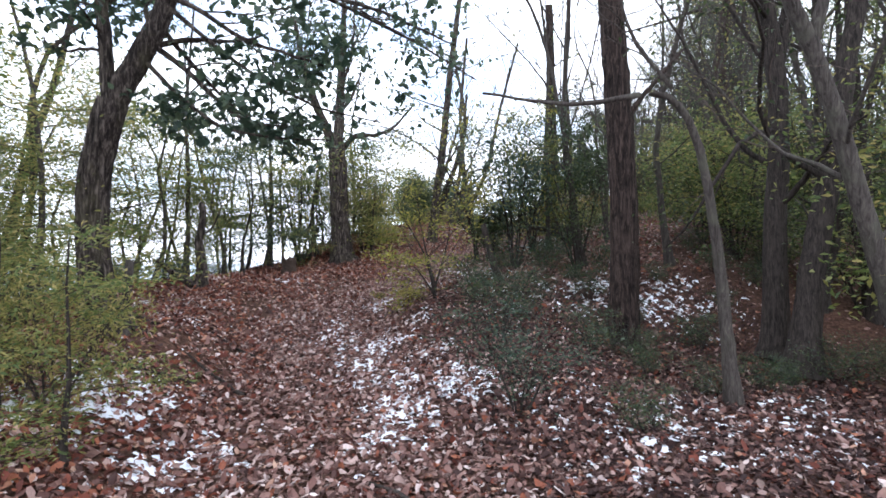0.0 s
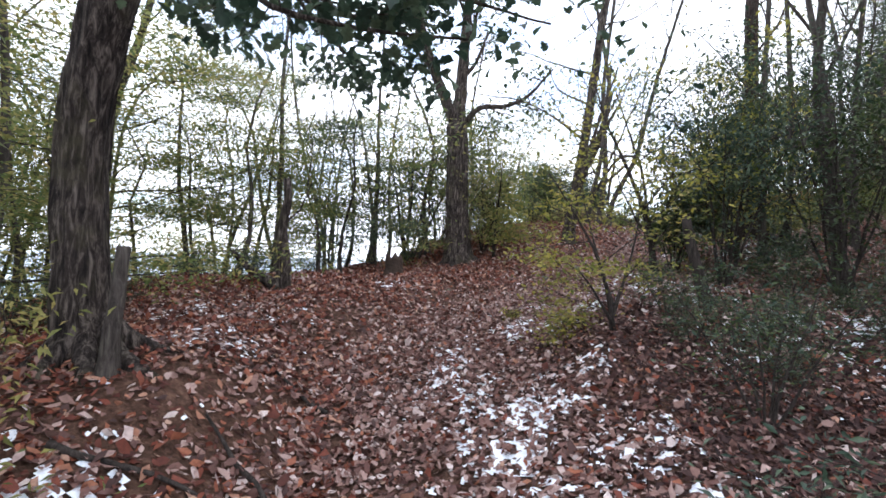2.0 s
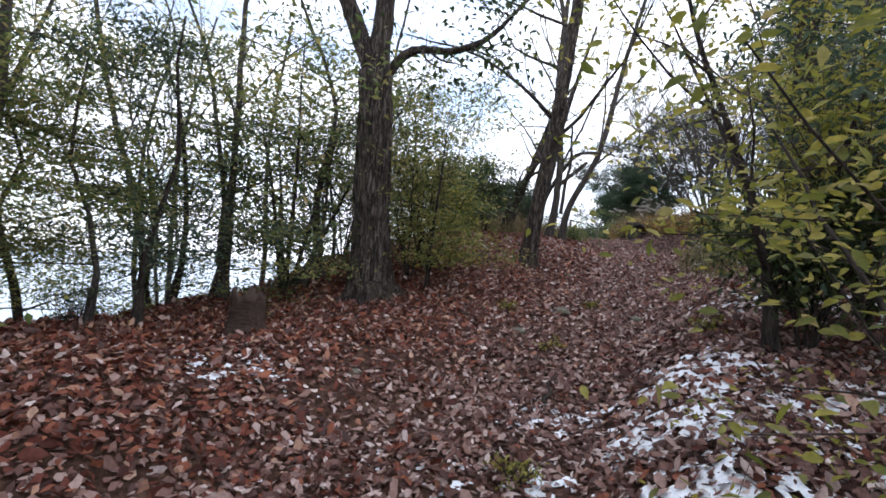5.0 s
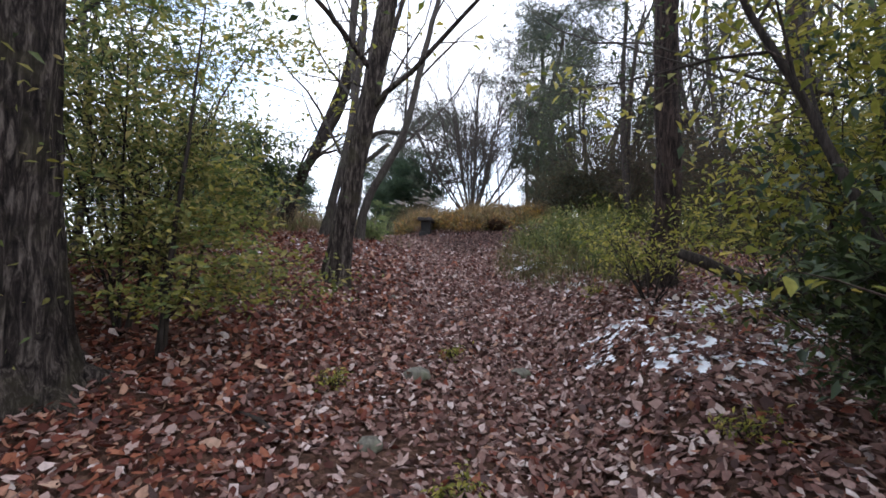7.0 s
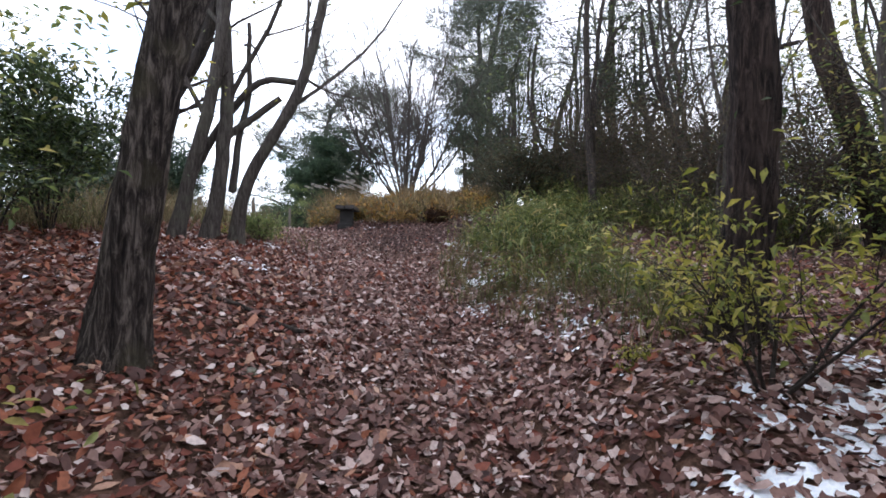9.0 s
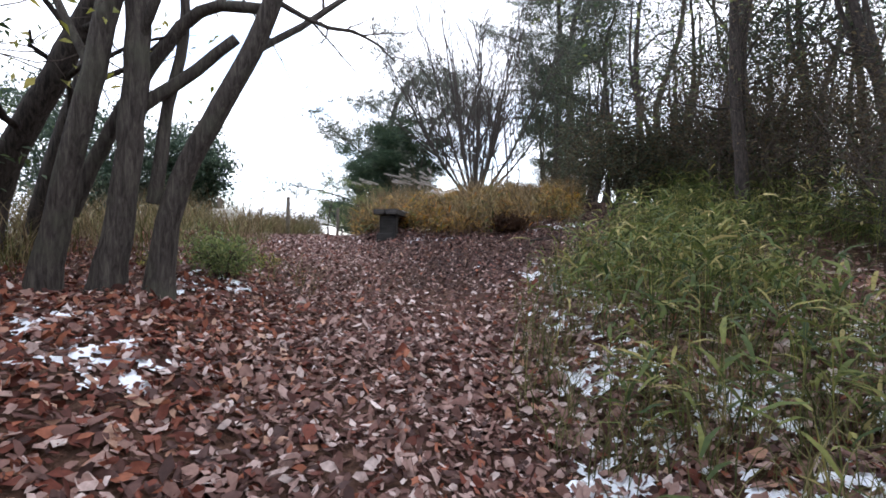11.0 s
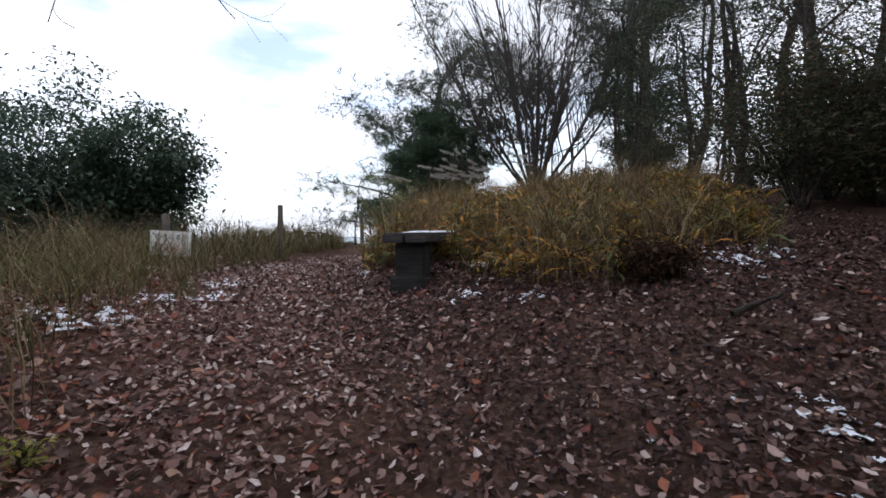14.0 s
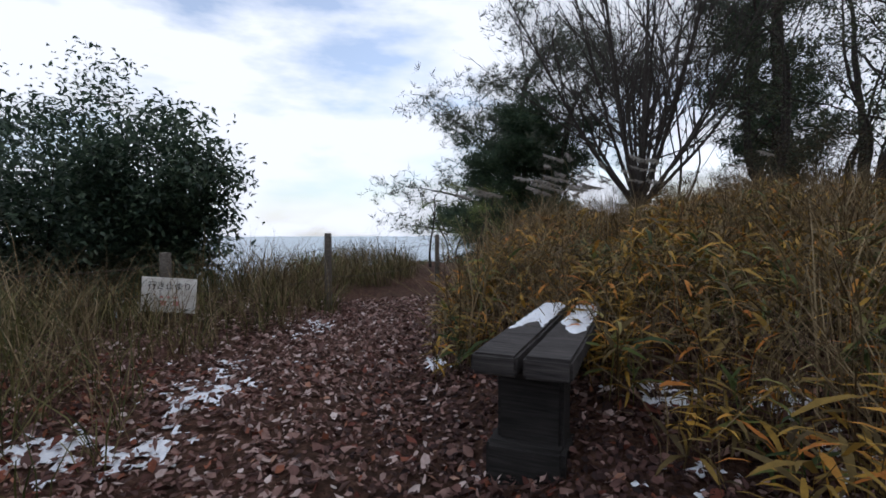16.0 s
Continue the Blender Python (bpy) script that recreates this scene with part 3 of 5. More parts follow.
SNOW_SPOTS = [(2.6, 11.6, 0.7, 0.5, 1.0), (1.9, 11.3, 0.5, 0.4, 0.95), (3.0, 12.4, 0.8, 0.5, 0.95), (4.9, 19.0, 0.3, 0.5, 0.8), (-0.85, 6.7, 0.45, 0.7, 0.95), (-1.35, 6.9, 0.3, 0.7, 0.8), (-3.6, 6.3, 0.5, 0.5, 0.85), (-0.45, 4.6, 0.4, 1.1, 0.95), (-0.95, 6.0, 0.4, 0.9, 0.8), (-1.7, 7.5, 0.28, 0.9, 0.9), (-3.0, 3.9, 0.7, 0.7, 1.0), (-0.7, 5.6, 0.5, 0.6, 0.75), (-0.6, 8.8, 0.7, 0.6, 0.95),
              (-1.05, 8.9, 0.4, 0.7, 0.9), (-0.48, 7.2, 0.4, 0.4, 0.7), (0.8, 9.3, 1.3, 0.8, 0.65), (2.2, 4.2, 1.8, 1.2, 0.7), (2.6, 8.0, 2.0, 1.1, 0.68), (0.15, 5.2, 0.5, 0.7, 0.8), (-0.1, 6.2, 0.45, 0.55, 0.8), (4.6, 15.4, 0.7, 0.5, 0.9), (5.2, 16.0, 0.6, 0.5, 0.85), (3.3, 15.2, 0.5, 0.3, 0.85), (4.0, 14.9, 0.6, 0.35, 0.8), (-1.9, 3.6, 0.5, 0.9, 0.6), (-1.5, 9.4, 0.4, 0.4, 0.6),
              (-0.26, 9.6, 0.55, 0.5, 1.0), (-0.86, 10.2, 0.4, 0.35, 0.9), (0.1, 10.1, 0.5, 0.45, 1.0), (1.2, 11.5, 0.45, 0.4, 0.9), (-3.3, 10.2, 0.5, 0.4, 0.8), (-4.4, 7.4, 0.9, 0.8, 0.7),
              (1.4, 11.8, 0.4, 0.35, 1.05), (2.3, 12.5, 0.7, 0.5, 1.0), (1.6, 12.5, 0.5, 0.35, 0.95), (2.9, 14.4, 0.7, 0.5, 0.75), (-1.2, 16.4, 0.6, 0.8, 0.75), (-0.3, 17.4, 0.8, 0.6, 0.7),
              (3.6, 16.6, 0.4, 0.4, 0.85), (3.8, 15.9, 0.5, 0.4, 0.95), (3.0, 15.9, 0.4, 0.3, 0.95), (0.8, 17.2, 0.3, 0.4, 0.78), (0.3, 17.5, 0.5, 0.4, 0.7), (5.3, 16.7, 0.5, 0.5, 0.85),
              (4.45, 18.2, 0.25, 0.7, 0.9), (1.3, 18.9, 0.4, 0.4, 0.85), (3.85, 17.4, 0.3, 0.35, 0.75), (4.4, 17.4, 0.4, 0.35, 0.8), (2.4, 23.6, 0.4, 0.7, 0.85), (1.64, 21.8, 0.35, 0.4, 0.85),
              (4.3, 21.5, 0.2, 0.2, 0.72), (4.63, 21.0, 0.3, 0.2, 0.7), (3.93, 23.7, 0.14, 0.22, 1.0), (1.9, 22.8, 0.4, 0.3, 0.85), (2.35, 22.7, 0.25, 0.3, 0.8), (2.95, 25.3, 0.3, 0.6, 0.85), (4.5, 21.75, 0.25, 0.15, 0.7), (5.2, 21.6, 0.35, 0.25, 0.72), (6.6, 20.9, 0.8, 0.4, 0.7), (4.9, 22.3, 0.3, 0.25, 0.85), (5.35, 22.0, 0.3, 0.25, 0.85)]
snow = sheet("snow", np.arange(-5.5, 7.5, 0.023), np.arange(1.5, 26.5, 0.023),
             lambda x, y: height(x, y) + 0.010 + 0.016 * np.clip(snow_mask(x, y), -0.4, 0.7), SNOW, lambda x, y: snow_mask(x, y) > -0.02)
tagged(snow, "thin ragged patches of old white snow on leaves", "snow", kind="stuff")


def litter(name, label, seed, count, x0, x1, y0, y1, density, material, size, lift=0.012, curl=0.7):
    rs = np.random.RandomState(seed)
    x, y = rs.uniform(x0, x1, count), rs.uniform(y0, y1, count)
    keep = rs.uniform(0, 1, count) < density(x, y)
    x, y = x[keep], y[keep]
    n = len(x)
    e = 0.05
    z = height(x, y)
    sl = np.stack([-(height(x + e, y) - z) / e, -(height(x, y + e) - z) / e, np.ones(n)], 1)
    nrm = sl + rs.normal(0, 0.45, (n, 3))
    nrm /= np.linalg.norm(nrm, axis=1)[:, None]
    a = rs.uniform(0, 2 * math.pi, n)
    d = np.stack([np.cos(a), np.sin(a), np.zeros(n)], 1)
    d -= nrm * (d * nrm).sum(1)[:, None]
    L = size * rs.uniform(0.45, 1.0, n) * rs.choice([1.0, 1.35, 1.7], n, p=[0.6, 0.32, 0.08]) * (1 - 0.25 * sstep(17, 19.5, y))
    base = np.stack([x, y, z + lift + rs.uniform(0, 0.03, n)], 1)
    g = Geo()
    blades(g, base, d, nrm, L, L * rs.uniform(0.4, 0.62, n), "broad", rs.uniform(-0.6, 1.0, n) * curl * 2)
    ob = new(name, g.mesh(name, material))
    return tagged(ob, label, "leaf litter", kind="stuff")


DARK_SPOTS = [(-2.9, 5.3, 0.6, 0.8), (-3.1, 8.3, 0.6, 0.5), (-2.2, 10.15, 0.6, 0.4), (-3.3, 7.5, 0.4, 0.3), (-2.2, 11.0, 0.5, 0.35), (-0.95, 12.05, 0.5, 0.35), (-1.78, 11.07, 0.4, 0.3), (3.5, 18.8, 0.7, 0.8), (4.2, 19.8, 1.1, 0.7), (5.6, 20.0, 1.0, 0.6), (5.0, 19.2, 0.8, 0.6)]


def worn(x, y):
    """Dark patches of bare mulch, from 0 to 1."""
    w = np.zeros_like(x)
    for cx, cy, rx, ry in DARK_SPOTS:
        w = np.maximum(w, np.exp(-(((x - cx) / rx) ** 2 + ((y - cy) / ry) ** 2) ** 1.5))
    return w


def shaded(x, y):
    """Where the shade of trees and hill is painted as darker leaves, from 0 to 1."""
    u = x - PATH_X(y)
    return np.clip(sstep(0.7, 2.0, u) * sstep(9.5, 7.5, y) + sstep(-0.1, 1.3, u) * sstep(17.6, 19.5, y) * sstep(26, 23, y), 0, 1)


def near_trail(x, y):
    u = np.abs(x - PATH_X(y))
    bare = 0.5 + 0.5 * np.sin(1.1 * x + 2.0 * np.sin(0.8 * y)) * np.cos(0.9 * y + x)
    covered = np.clip(snow_mask(x, y) * 2 + 0.1, 0, 0.5)
    return np.clip(1.0 - 0.1 * u - 0.35 * bare * sstep(1.0, 0.3, u), 0.0, 1) * (1 - 0.1 * sstep(17, 20, y)) * (1 - 0.6 * sstep(3.0, 5.5, u)) * (1 - 0.5 * sstep(0.5, 1.6, PATH_X(y) - x)) * (1 - 0.65 * shaded(x, y)) * (1 - covered) * (1 - 0.6 * worn(x, y))


litter("fallen_leaves", "pale brown fallen oak leaves covering the ground", 3, 620000, -9, 9, -1, 27, near_trail, LITTER, 0.069)
litter("fallen_leaves", "red-brown fallen leaves on the trail's banks", 4, 240000, -7, 7, -1, 24,
       lambda x, y: (0.25 + 0.75 * sstep(0.3, 1.6, PATH_X(y) - x)) * sstep(7.0, 4.5, np.abs(PATH_X(y) - x)) * (1 - 0.4 * sstep(18, 21, y)) * np.clip(1 - snow_mask(x, y) * 2, 0.3, 1) * (1 - 0.8 * worn(x, y)), LITTER_RED, 0.072)
litter("fallen_leaves", "dark fallen leaves with the trees' shade in their colour", 6, 420000, -2, 9, 1, 25, lambda x, y: shaded(x, y) * sstep(7.5, 4.5, x - PATH_X(y)) * np.clip(1 - snow_mask(x, y) * 2, 0.2, 1), LITTER_DARK, 0.056)
litter("fallen_leaves", "wet brown leaves sticking out of the snow", 5, 130000, -5.5, 7.5, 1.5, 26.5, lambda x, y: 0.5 * (snow_mask(x, y) > -0.1), LITTER, 0.062, 0.024)


# ---- trees that stand by the trail ----
def add_roots(root, reach, r, angles, bark, seed):
    """Surface roots that run from the foot of a tree into the ground."""
    rs = np.random.RandomState(seed)
    ox, oy, oz = root.location
    for k, deg in enumerate(angles):
        a, ln = radians(deg), reach * rs.uniform(0.75, 1.2)
        pts = []
        for f in np.linspace(0, 1, 9):
            px, py = ox + ln * f * math.cos(a + 0.35 * f), oy + ln * f * math.sin(a + 0.35 * f)
            pts.append((px - ox, py - oy, gz(px, py) - oz + 0.34 * (1 - f) ** 3.2 - 0.05 * f))
        g = Geo()
        g.tube(pts, np.linspace(r, r * 0.25, 9), 10, 0.06, True, seed + k)
        piece("root", g, bark, root, smooth=True)


def leaves(material, per, spread, size, aspect=0.45, shape="leaf", flat=0.5, droop=0.2):
    return lambda rs, tips: [(foliage(rs, tips, per, spread, size, aspect, flat, shape, droop), material)]


def needles(material, tufts, spread, length, per=9):
    return lambda rs, tips: [(needle_tufts(rs, tips, tufts, spread, length, per), material)]


stout_oak = tree("oak_tree", "stout oak with furrowed dark bark, forked, with dark lobed leaves", "tree", 11,
     [([(-3.73, 5.36, 0.6), (-3.84, 5.34, 1.69), (-3.86, 5.34, 2.31), (-3.74, 5.32, 2.99), (-3.6, 5.32, 3.36)], 0.165, 0.15),
      ([(-3.63, 5.33, 3.28), (-3.33, 5.33, 3.8), (-3.08, 5.32, 4.23), (-2.88, 5.31, 4.85), (-2.6, 5.3, 6.2)], 0.13, 0.06),
      ([(-3.65, 5.34, 3.25), (-3.7, 5.33, 3.92), (-3.73, 5.32, 4.48), (-3.78, 5.31, 5.6)], 0.08, 0.045),
      ([(-3.2, 5.32, 4.0), (-2.8, 5.5, 3.7), (-2.5, 5.55, 3.35), (-2.2, 5.6, 3.15), (-1.9, 5.6, 3.15)], 0.035, 0.012),
      ([(-3.0, 5.3, 4.5), (-2.6, 5.1, 4.3), (-2.2, 5.2, 4.0), (-1.4, 5.9, 3.95)], 0.03, 0.012),
      ([(-2.9, 5.3, 4.8), (-1.8, 5.8, 4.9), (-0.8, 6.2, 4.8), (0.2, 6.6, 4.5)], 0.04, 0.012),
      ([(-2.85, 5.3, 5.0), (-1.6, 6.6, 5.2), (-0.4, 7.6, 5.0), (0.6, 8.2, 4.6)], 0.04, 0.012),
      ([(-3.1, 5.3, 4.2), (-3.0, 6.2, 3.9), (-2.9, 7.0, 3.7), (-2.9, 7.6, 3.7)], 0.03, 0.01),
      ([(-3.3, 5.33, 3.85), (-2.8, 5.2, 3.35), (-2.35, 5.2, 3.0), (-1.85, 5.4, 2.95), (-1.3, 5.7, 3.0)], 0.026, 0.008),
      ([(-3.0, 5.3, 4.4), (-2.2, 5.6, 3.75), (-1.5, 6.0, 3.45), (-0.8, 6.4, 3.4)], 0.026, 0.008)],
     [None, "light", "light", "bush", "bush", "bush", "bush", "bush", "stub", "stub"], BARK_OAK, leaves(LEAF_TEAL, 5, 0.16, 0.11, 0.75, "lobed", 0.6, 0.4), 30, 0.07, big=True)
add_roots(stout_oak, 0.62, 0.095, [-100, -55, -15, 30, 100, 170, 230], BARK_OAK, 26)
old_oak = tree("oak_tree", "thick old oak with rough bark and several spreading limbs", "tree", 12,
     [([(-2.7, 13.2, 1.4), (-2.78, 13.17, 2.76), (-2.79, 13.15, 3.82), (-2.82, 13.13, 4.55)], 0.25, 0.21),
      ([(-2.82, 13.13, 4.45), (-2.76, 13.13, 5.4), (-2.71, 13.13, 6.46), (-2.6, 13.11, 8.5)], 0.15, 0.06),
      ([(-2.84, 13.13, 4.45), (-3.31, 13.02, 5.58), (-3.61, 12.94, 6.41), (-3.9, 12.88, 8.0)], 0.13, 0.05),
      ([(-2.8, 13.4, 4.5), (-2.41, 13.38, 5.05), (-1.84, 13.33, 4.93), (-1.35, 13.27, 5.1), (-0.8, 13.2, 5.7)], 0.08, 0.02)],
     [None, "bare", "bare", "light"], BARK_OAK, lambda rs, tips: [(foliage(rs, tips[rs.uniform(0, 1, len(tips)) < 0.55], 7, 0.26, 0.11, 0.55), LEAF_DARK)], 30, 0.07, big=True)
add_roots(old_oak, 0.7, 0.11, [-110, -60, -10, 50, 130, 200], BARK_OAK, 27)
tall_pine = tree("pine_tree", "tall straight pine with plated reddish-brown bark", "tree", 13,
     [([(2.48, 6.8, 0.2), (2.55, 6.78, 1.86), (2.47, 6.75, 3.6), (2.37, 6.73, 5.17), (2.2, 6.7, 9.5)], 0.19, 0.13)],
     ["stub"], BARK_PINE, None, 30, 0.07, big=True)
add_roots(tall_pine, 0.55, 0.09, [-140, -90, -35, 30, 100, 170], BARK_PINE, 28)
tree("leaning_tree", "slender pale tree bent over near its top", "tree", 14,
     [([(2.72, 4.6, 0.1), (2.63, 4.58, 1.24), (2.54, 4.57, 1.99), (2.43, 4.56, 2.63), (2.3, 4.56, 3.0), (2.15, 4.55, 3.21), (1.91, 4.56, 3.14), (1.53, 4.56, 3.03), (1.2, 4.56, 3.02), (0.4, 4.7, 3.2)], 0.065, 0.012),
      ([(2.18, 4.58, 3.19), (1.97, 4.57, 3.44), (1.76, 4.57, 3.71), (1.66, 4.56, 4.5)], 0.022, 0.008)],
     [None, "bush"], BARK_GREY, None, 12, 0.03, big=True)
tree("forest_tree", "dark slim forest tree with smooth bark", "tree", 15,
     [([(4.3, 6.3, 0.3), (4.27, 6.28, 1.82), (4.36, 6.26, 3.06), (4.34, 6.25, 4.08), (4.16, 6.23, 4.89), (4.0, 6.2, 7.5)], 0.15, 0.07),
      ([(4.34, 6.25, 3.9), (4.5, 6.2, 5.0), (4.55, 6.1, 7.0)], 0.07, 0.03)],
     ["light", "light"], BARK_DARK, leaves(LEAF_DARK, 10, 0.26, 0.075), 14, 0.03, big=True)
tree("forest_tree", "dark leaning forest tree with smooth bark", "tree", 16,
     [([(4.2, 5.75, 0.2), (4.36, 5.73, 1.6), (4.61, 5.71, 2.73), (4.75, 5.7, 3.73), (4.93, 5.69, 4.59), (5.2, 5.6, 7.0)], 0.15, 0.06)],
     ["light"], BARK_DARK, leaves(LEAF_DARK, 10, 0.26, 0.075), 14, 0.03, big=True)
tree("leaning_tree", "pale smooth-barked tree leaning across the wood", "tree", 17,
     [([(4.05, 4.05, 0.1), (3.64, 4.0, 1.32), (3.47, 4.0, 1.93), (3.29, 3.99, 2.58), (3.06, 3.97, 3.32), (2.86, 3.97, 3.7), (2.2, 3.9, 5.5)], 0.085, 0.045),
      ([(3.05, 3.97, 3.35), (3.2, 3.95, 3.9), (3.4, 3.9, 5.0)], 0.05, 0.02)],
     ["light", "light"], BARK_GREY, None, 14, 0.02, big=True)
tree("leaning_tree", "tree with furrowed bark leaning over the trail's edge", "tree", 18,
     [([(-0.35, 15.1, 2.0), (-0.28, 15.04, 2.67), (-0.23, 14.99, 3.16), (-0.15, 14.92, 3.7), (-0.05, 14.84, 4.33), (0.03, 14.76, 4.87), (0.25, 14.6, 7.0), (0.6, 14.6, 9.5)], 0.13, 0.075),
      ([(-0.2, 14.95, 3.5), (0.1, 15.2, 4.3), (0.35, 15.4, 5.2), (0.8, 15.6, 6.6)], 0.06, 0.02)],
     ["light", "light"], BARK_OAK, leaves(LEAF_YELLOW, 2, 0.22, 0.10, 0.5), 30, 0.07, big=True)
tree("leaning_tree", "slim dark leaning tree on the slope's edge", "tree", 19,
     [([(-0.19, 20.04, 2.7), (-0.01, 19.9, 3.71), (0.35, 19.62, 4.73), (0.63, 19.39, 5.57), (0.85, 19.22, 6.22), (1.0, 19.1, 8.0)], 0.11, 0.05)],
     ["light"], BARK_DARK, leaves(LEAF_OLIVE, 2, 0.25, 0.09), 12, 0.03, big=True)
tree("clump_tree", "clump of several smooth dark-grey stems with bare arching limbs", "tree", 20,
     [([(0.62, 18.4, 2.65), (0.74, 18.35, 3.23), (0.77, 18.35, 3.7), (0.83, 18.32, 4.22), (0.83, 18.34, 4.81), (0.7, 18.5, 7.0), (1.0, 18.6, 10.0)], 0.092, 0.05),
      ([(0.25, 18.4, 2.65), (0.39, 18.34, 3.22), (0.4, 18.34, 3.59), (0.53, 18.28, 3.97), (0.65, 18.24, 4.5), (0.9, 18.2, 7.0), (0.4, 18.0, 9.5)], 0.08, 0.045),
      ([(0.95, 18.4, 2.6), (0.99, 18.39, 3.36), (1.13, 18.33, 3.73), (1.35, 18.23, 4.11), (1.65, 18.09, 4.66), (1.75, 18.05, 5.07), (2.1, 18.0, 6.8), (2.9, 18.2, 9.6)], 0.082, 0.04),
      ([(0.39, 18.6, 3.3), (0.61, 18.6, 3.9), (0.88, 18.51, 4.4), (1.16, 18.38, 4.83), (1.39, 18.27, 4.89), (1.67, 18.13, 4.85)], 0.055, 0.04),
      ([(0.80, 18.4, 4.05), (1.16, 18.42, 4.38), (1.46, 18.28, 4.65)], 0.05, 0.04),
      ([(0.92, 18.45, 3.4), (1.01, 18.49, 4.17), (1.12, 18.45, 4.68), (1.1, 18.47, 5.6)], 0.05, 0.025),
      ([(1.72, 18.08, 4.9), (2.01, 18.07, 4.78), (2.35, 17.9, 4.72), (2.55, 17.8, 4.52)], 0.022, 0.006),
      ([(2.0, 18.0, 6.3), (2.3, 19.2, 6.9), (2.7, 21.0, 7.1), (3.0, 22.6, 6.8), (3.2, 23.4, 6.4)], 0.02, 0.004),
      ([(1.0, 18.2, 5.2), (1.4, 19.5, 5.75), (2.0, 21.0, 5.75), (2.6, 22.6, 5.6)], 0.018, 0.004)],
     ["bare", "bare", "bare", None, None, None, "bush", "stub", "stub"], BARK_GREY, None, 16, 0.025, big=True)
tree("leaning_tree", "dark tree leaning beside the stem clump", "tree", 21,
     [([(-0.39, 19.41, 2.7), (-0.22, 19.32, 3.62), (0.1, 19.15, 4.21), (0.39, 18.99, 4.8), (0.64, 18.86, 5.29), (1.0, 18.7, 7.0)], 0.11, 0.06)],
     ["light"], BARK_DARK, leaves(LEAF_YELLOW, 1, 0.25, 0.09), 14, 0.03, big=True)
tree("pine_tree", "dark pine trunk with yellow-green leaves around it", "tree", 22,
     [([(3.0, 13.4, 1.9), (3.09, 13.3, 3.39), (3.03, 13.32, 4.42), (3.0, 13.33, 8.5)], 0.15, 0.10)],
     ["stub"], BARK_PINE, leaves(LEAF_YELLOW, 6, 0.25, 0.085), 30, 0.07, big=True)
tree("cut_sapling", "sawn-off pale sapling beside the oak's foot", "snag", 25,
     [([(-3.42, 5.2, gz(-3.42, 5.2) - 0.05), (-3.4, 5.21, 1.1), (-3.36, 5.23, 1.62)], 0.045, 0.04)], [None], BARK_GREY, None, 12, 0.03, big=True)
tree("dead_snag", "broken crooked dead stem with a side fork", "snag", 23,
     [([(-4.45, 8.9, 1.0), (-4.39, 8.91, 1.56), (-4.49, 8.88, 1.92), (-4.36, 8.9, 2.23), (-4.41, 8.89, 2.65)], 0.095, 0.05),
      ([(-4.45, 8.86, 1.1), (-4.62, 8.82, 1.22), (-4.88, 8.76, 1.38), (-5.11, 8.71, 1.61)], 0.06, 0.03),
      ([(-4.44, 8.9, 2.0), (-4.2, 8.9, 2.2), (-4.0, 8.85, 2.6)], 0.018, 0.006)],
     [None, None, None], BARK_OAK, None, 12, 0.07, big=True)
tree("dead_snag", "dark broken dead stem leaning on the bank", "snag", 24,
     [([(1.04, 8.71, 1.0), (0.89, 8.67, 1.51), (0.78, 8.65, 1.87), (0.72, 8.63, 2.2)], 0.065, 0.05)], [None], BARK_DARK, None, 12, 0.07, big=True)
for k, (x, y, lean, top) in enumerate([(-4.5, 12.7, 0.1, 5.5), (-3.55, 13.75, -0.6, 4.2), (-5.6, 10.6, 0.2, 6.0), (-5.2, 15.6, 0.3, 6.0), (-3.2, 17.2, 0.4, 6.5), (2.4, 10.9, -0.3, 7.0), (3.1, 11.9, 0.3, 7.5)]):
    z = gz(x, y)
    tree("slim_tree", "slim grey tree on the slope's edge with thin foliage", "tree", 30 + k,
         [([(x, y, z - 0.1), (x + lean * 0.3, y, z + top * 0.3), (x - lean * 0.2, y + 0.1, z + top * 0.6), (x + lean, y, z + top)], 0.055, 0.02)],
         "light", BARK_GREY, leaves(LEAF_DARK, 8, 0.24, 0.07), 9, 0.03, group="slim trees on the edge")


def spray(*kinds, spread=0.24, size=0.06, aspect=0.4, flat=0.14, shape="leaf"):
    """Flat layers of small leaves along the twigs' ends; kinds: (material, leaves at each tip)."""
    def make(rs, tips):
        out = []
        for material, per in kinds:
            g = Geo()
            t = np.repeat(tips, per, axis=0)
            n = len(t)
            p = t + rs.normal(0, 1, (n, 3)) * np.array([spread, spread, spread * flat])
            d = rand_dirs(rs, n, 0.35)
            d[:, 2] -= 0.12
            L = size * rs.uniform(0.6, 1.3, n)
            blades(g, p, d, rand_dirs(rs, n) * 0.75 + np.array([0, 0, 0.7]), L, L * aspect, shape, 0.15)
            out.append((g, material))
        return out
    return make


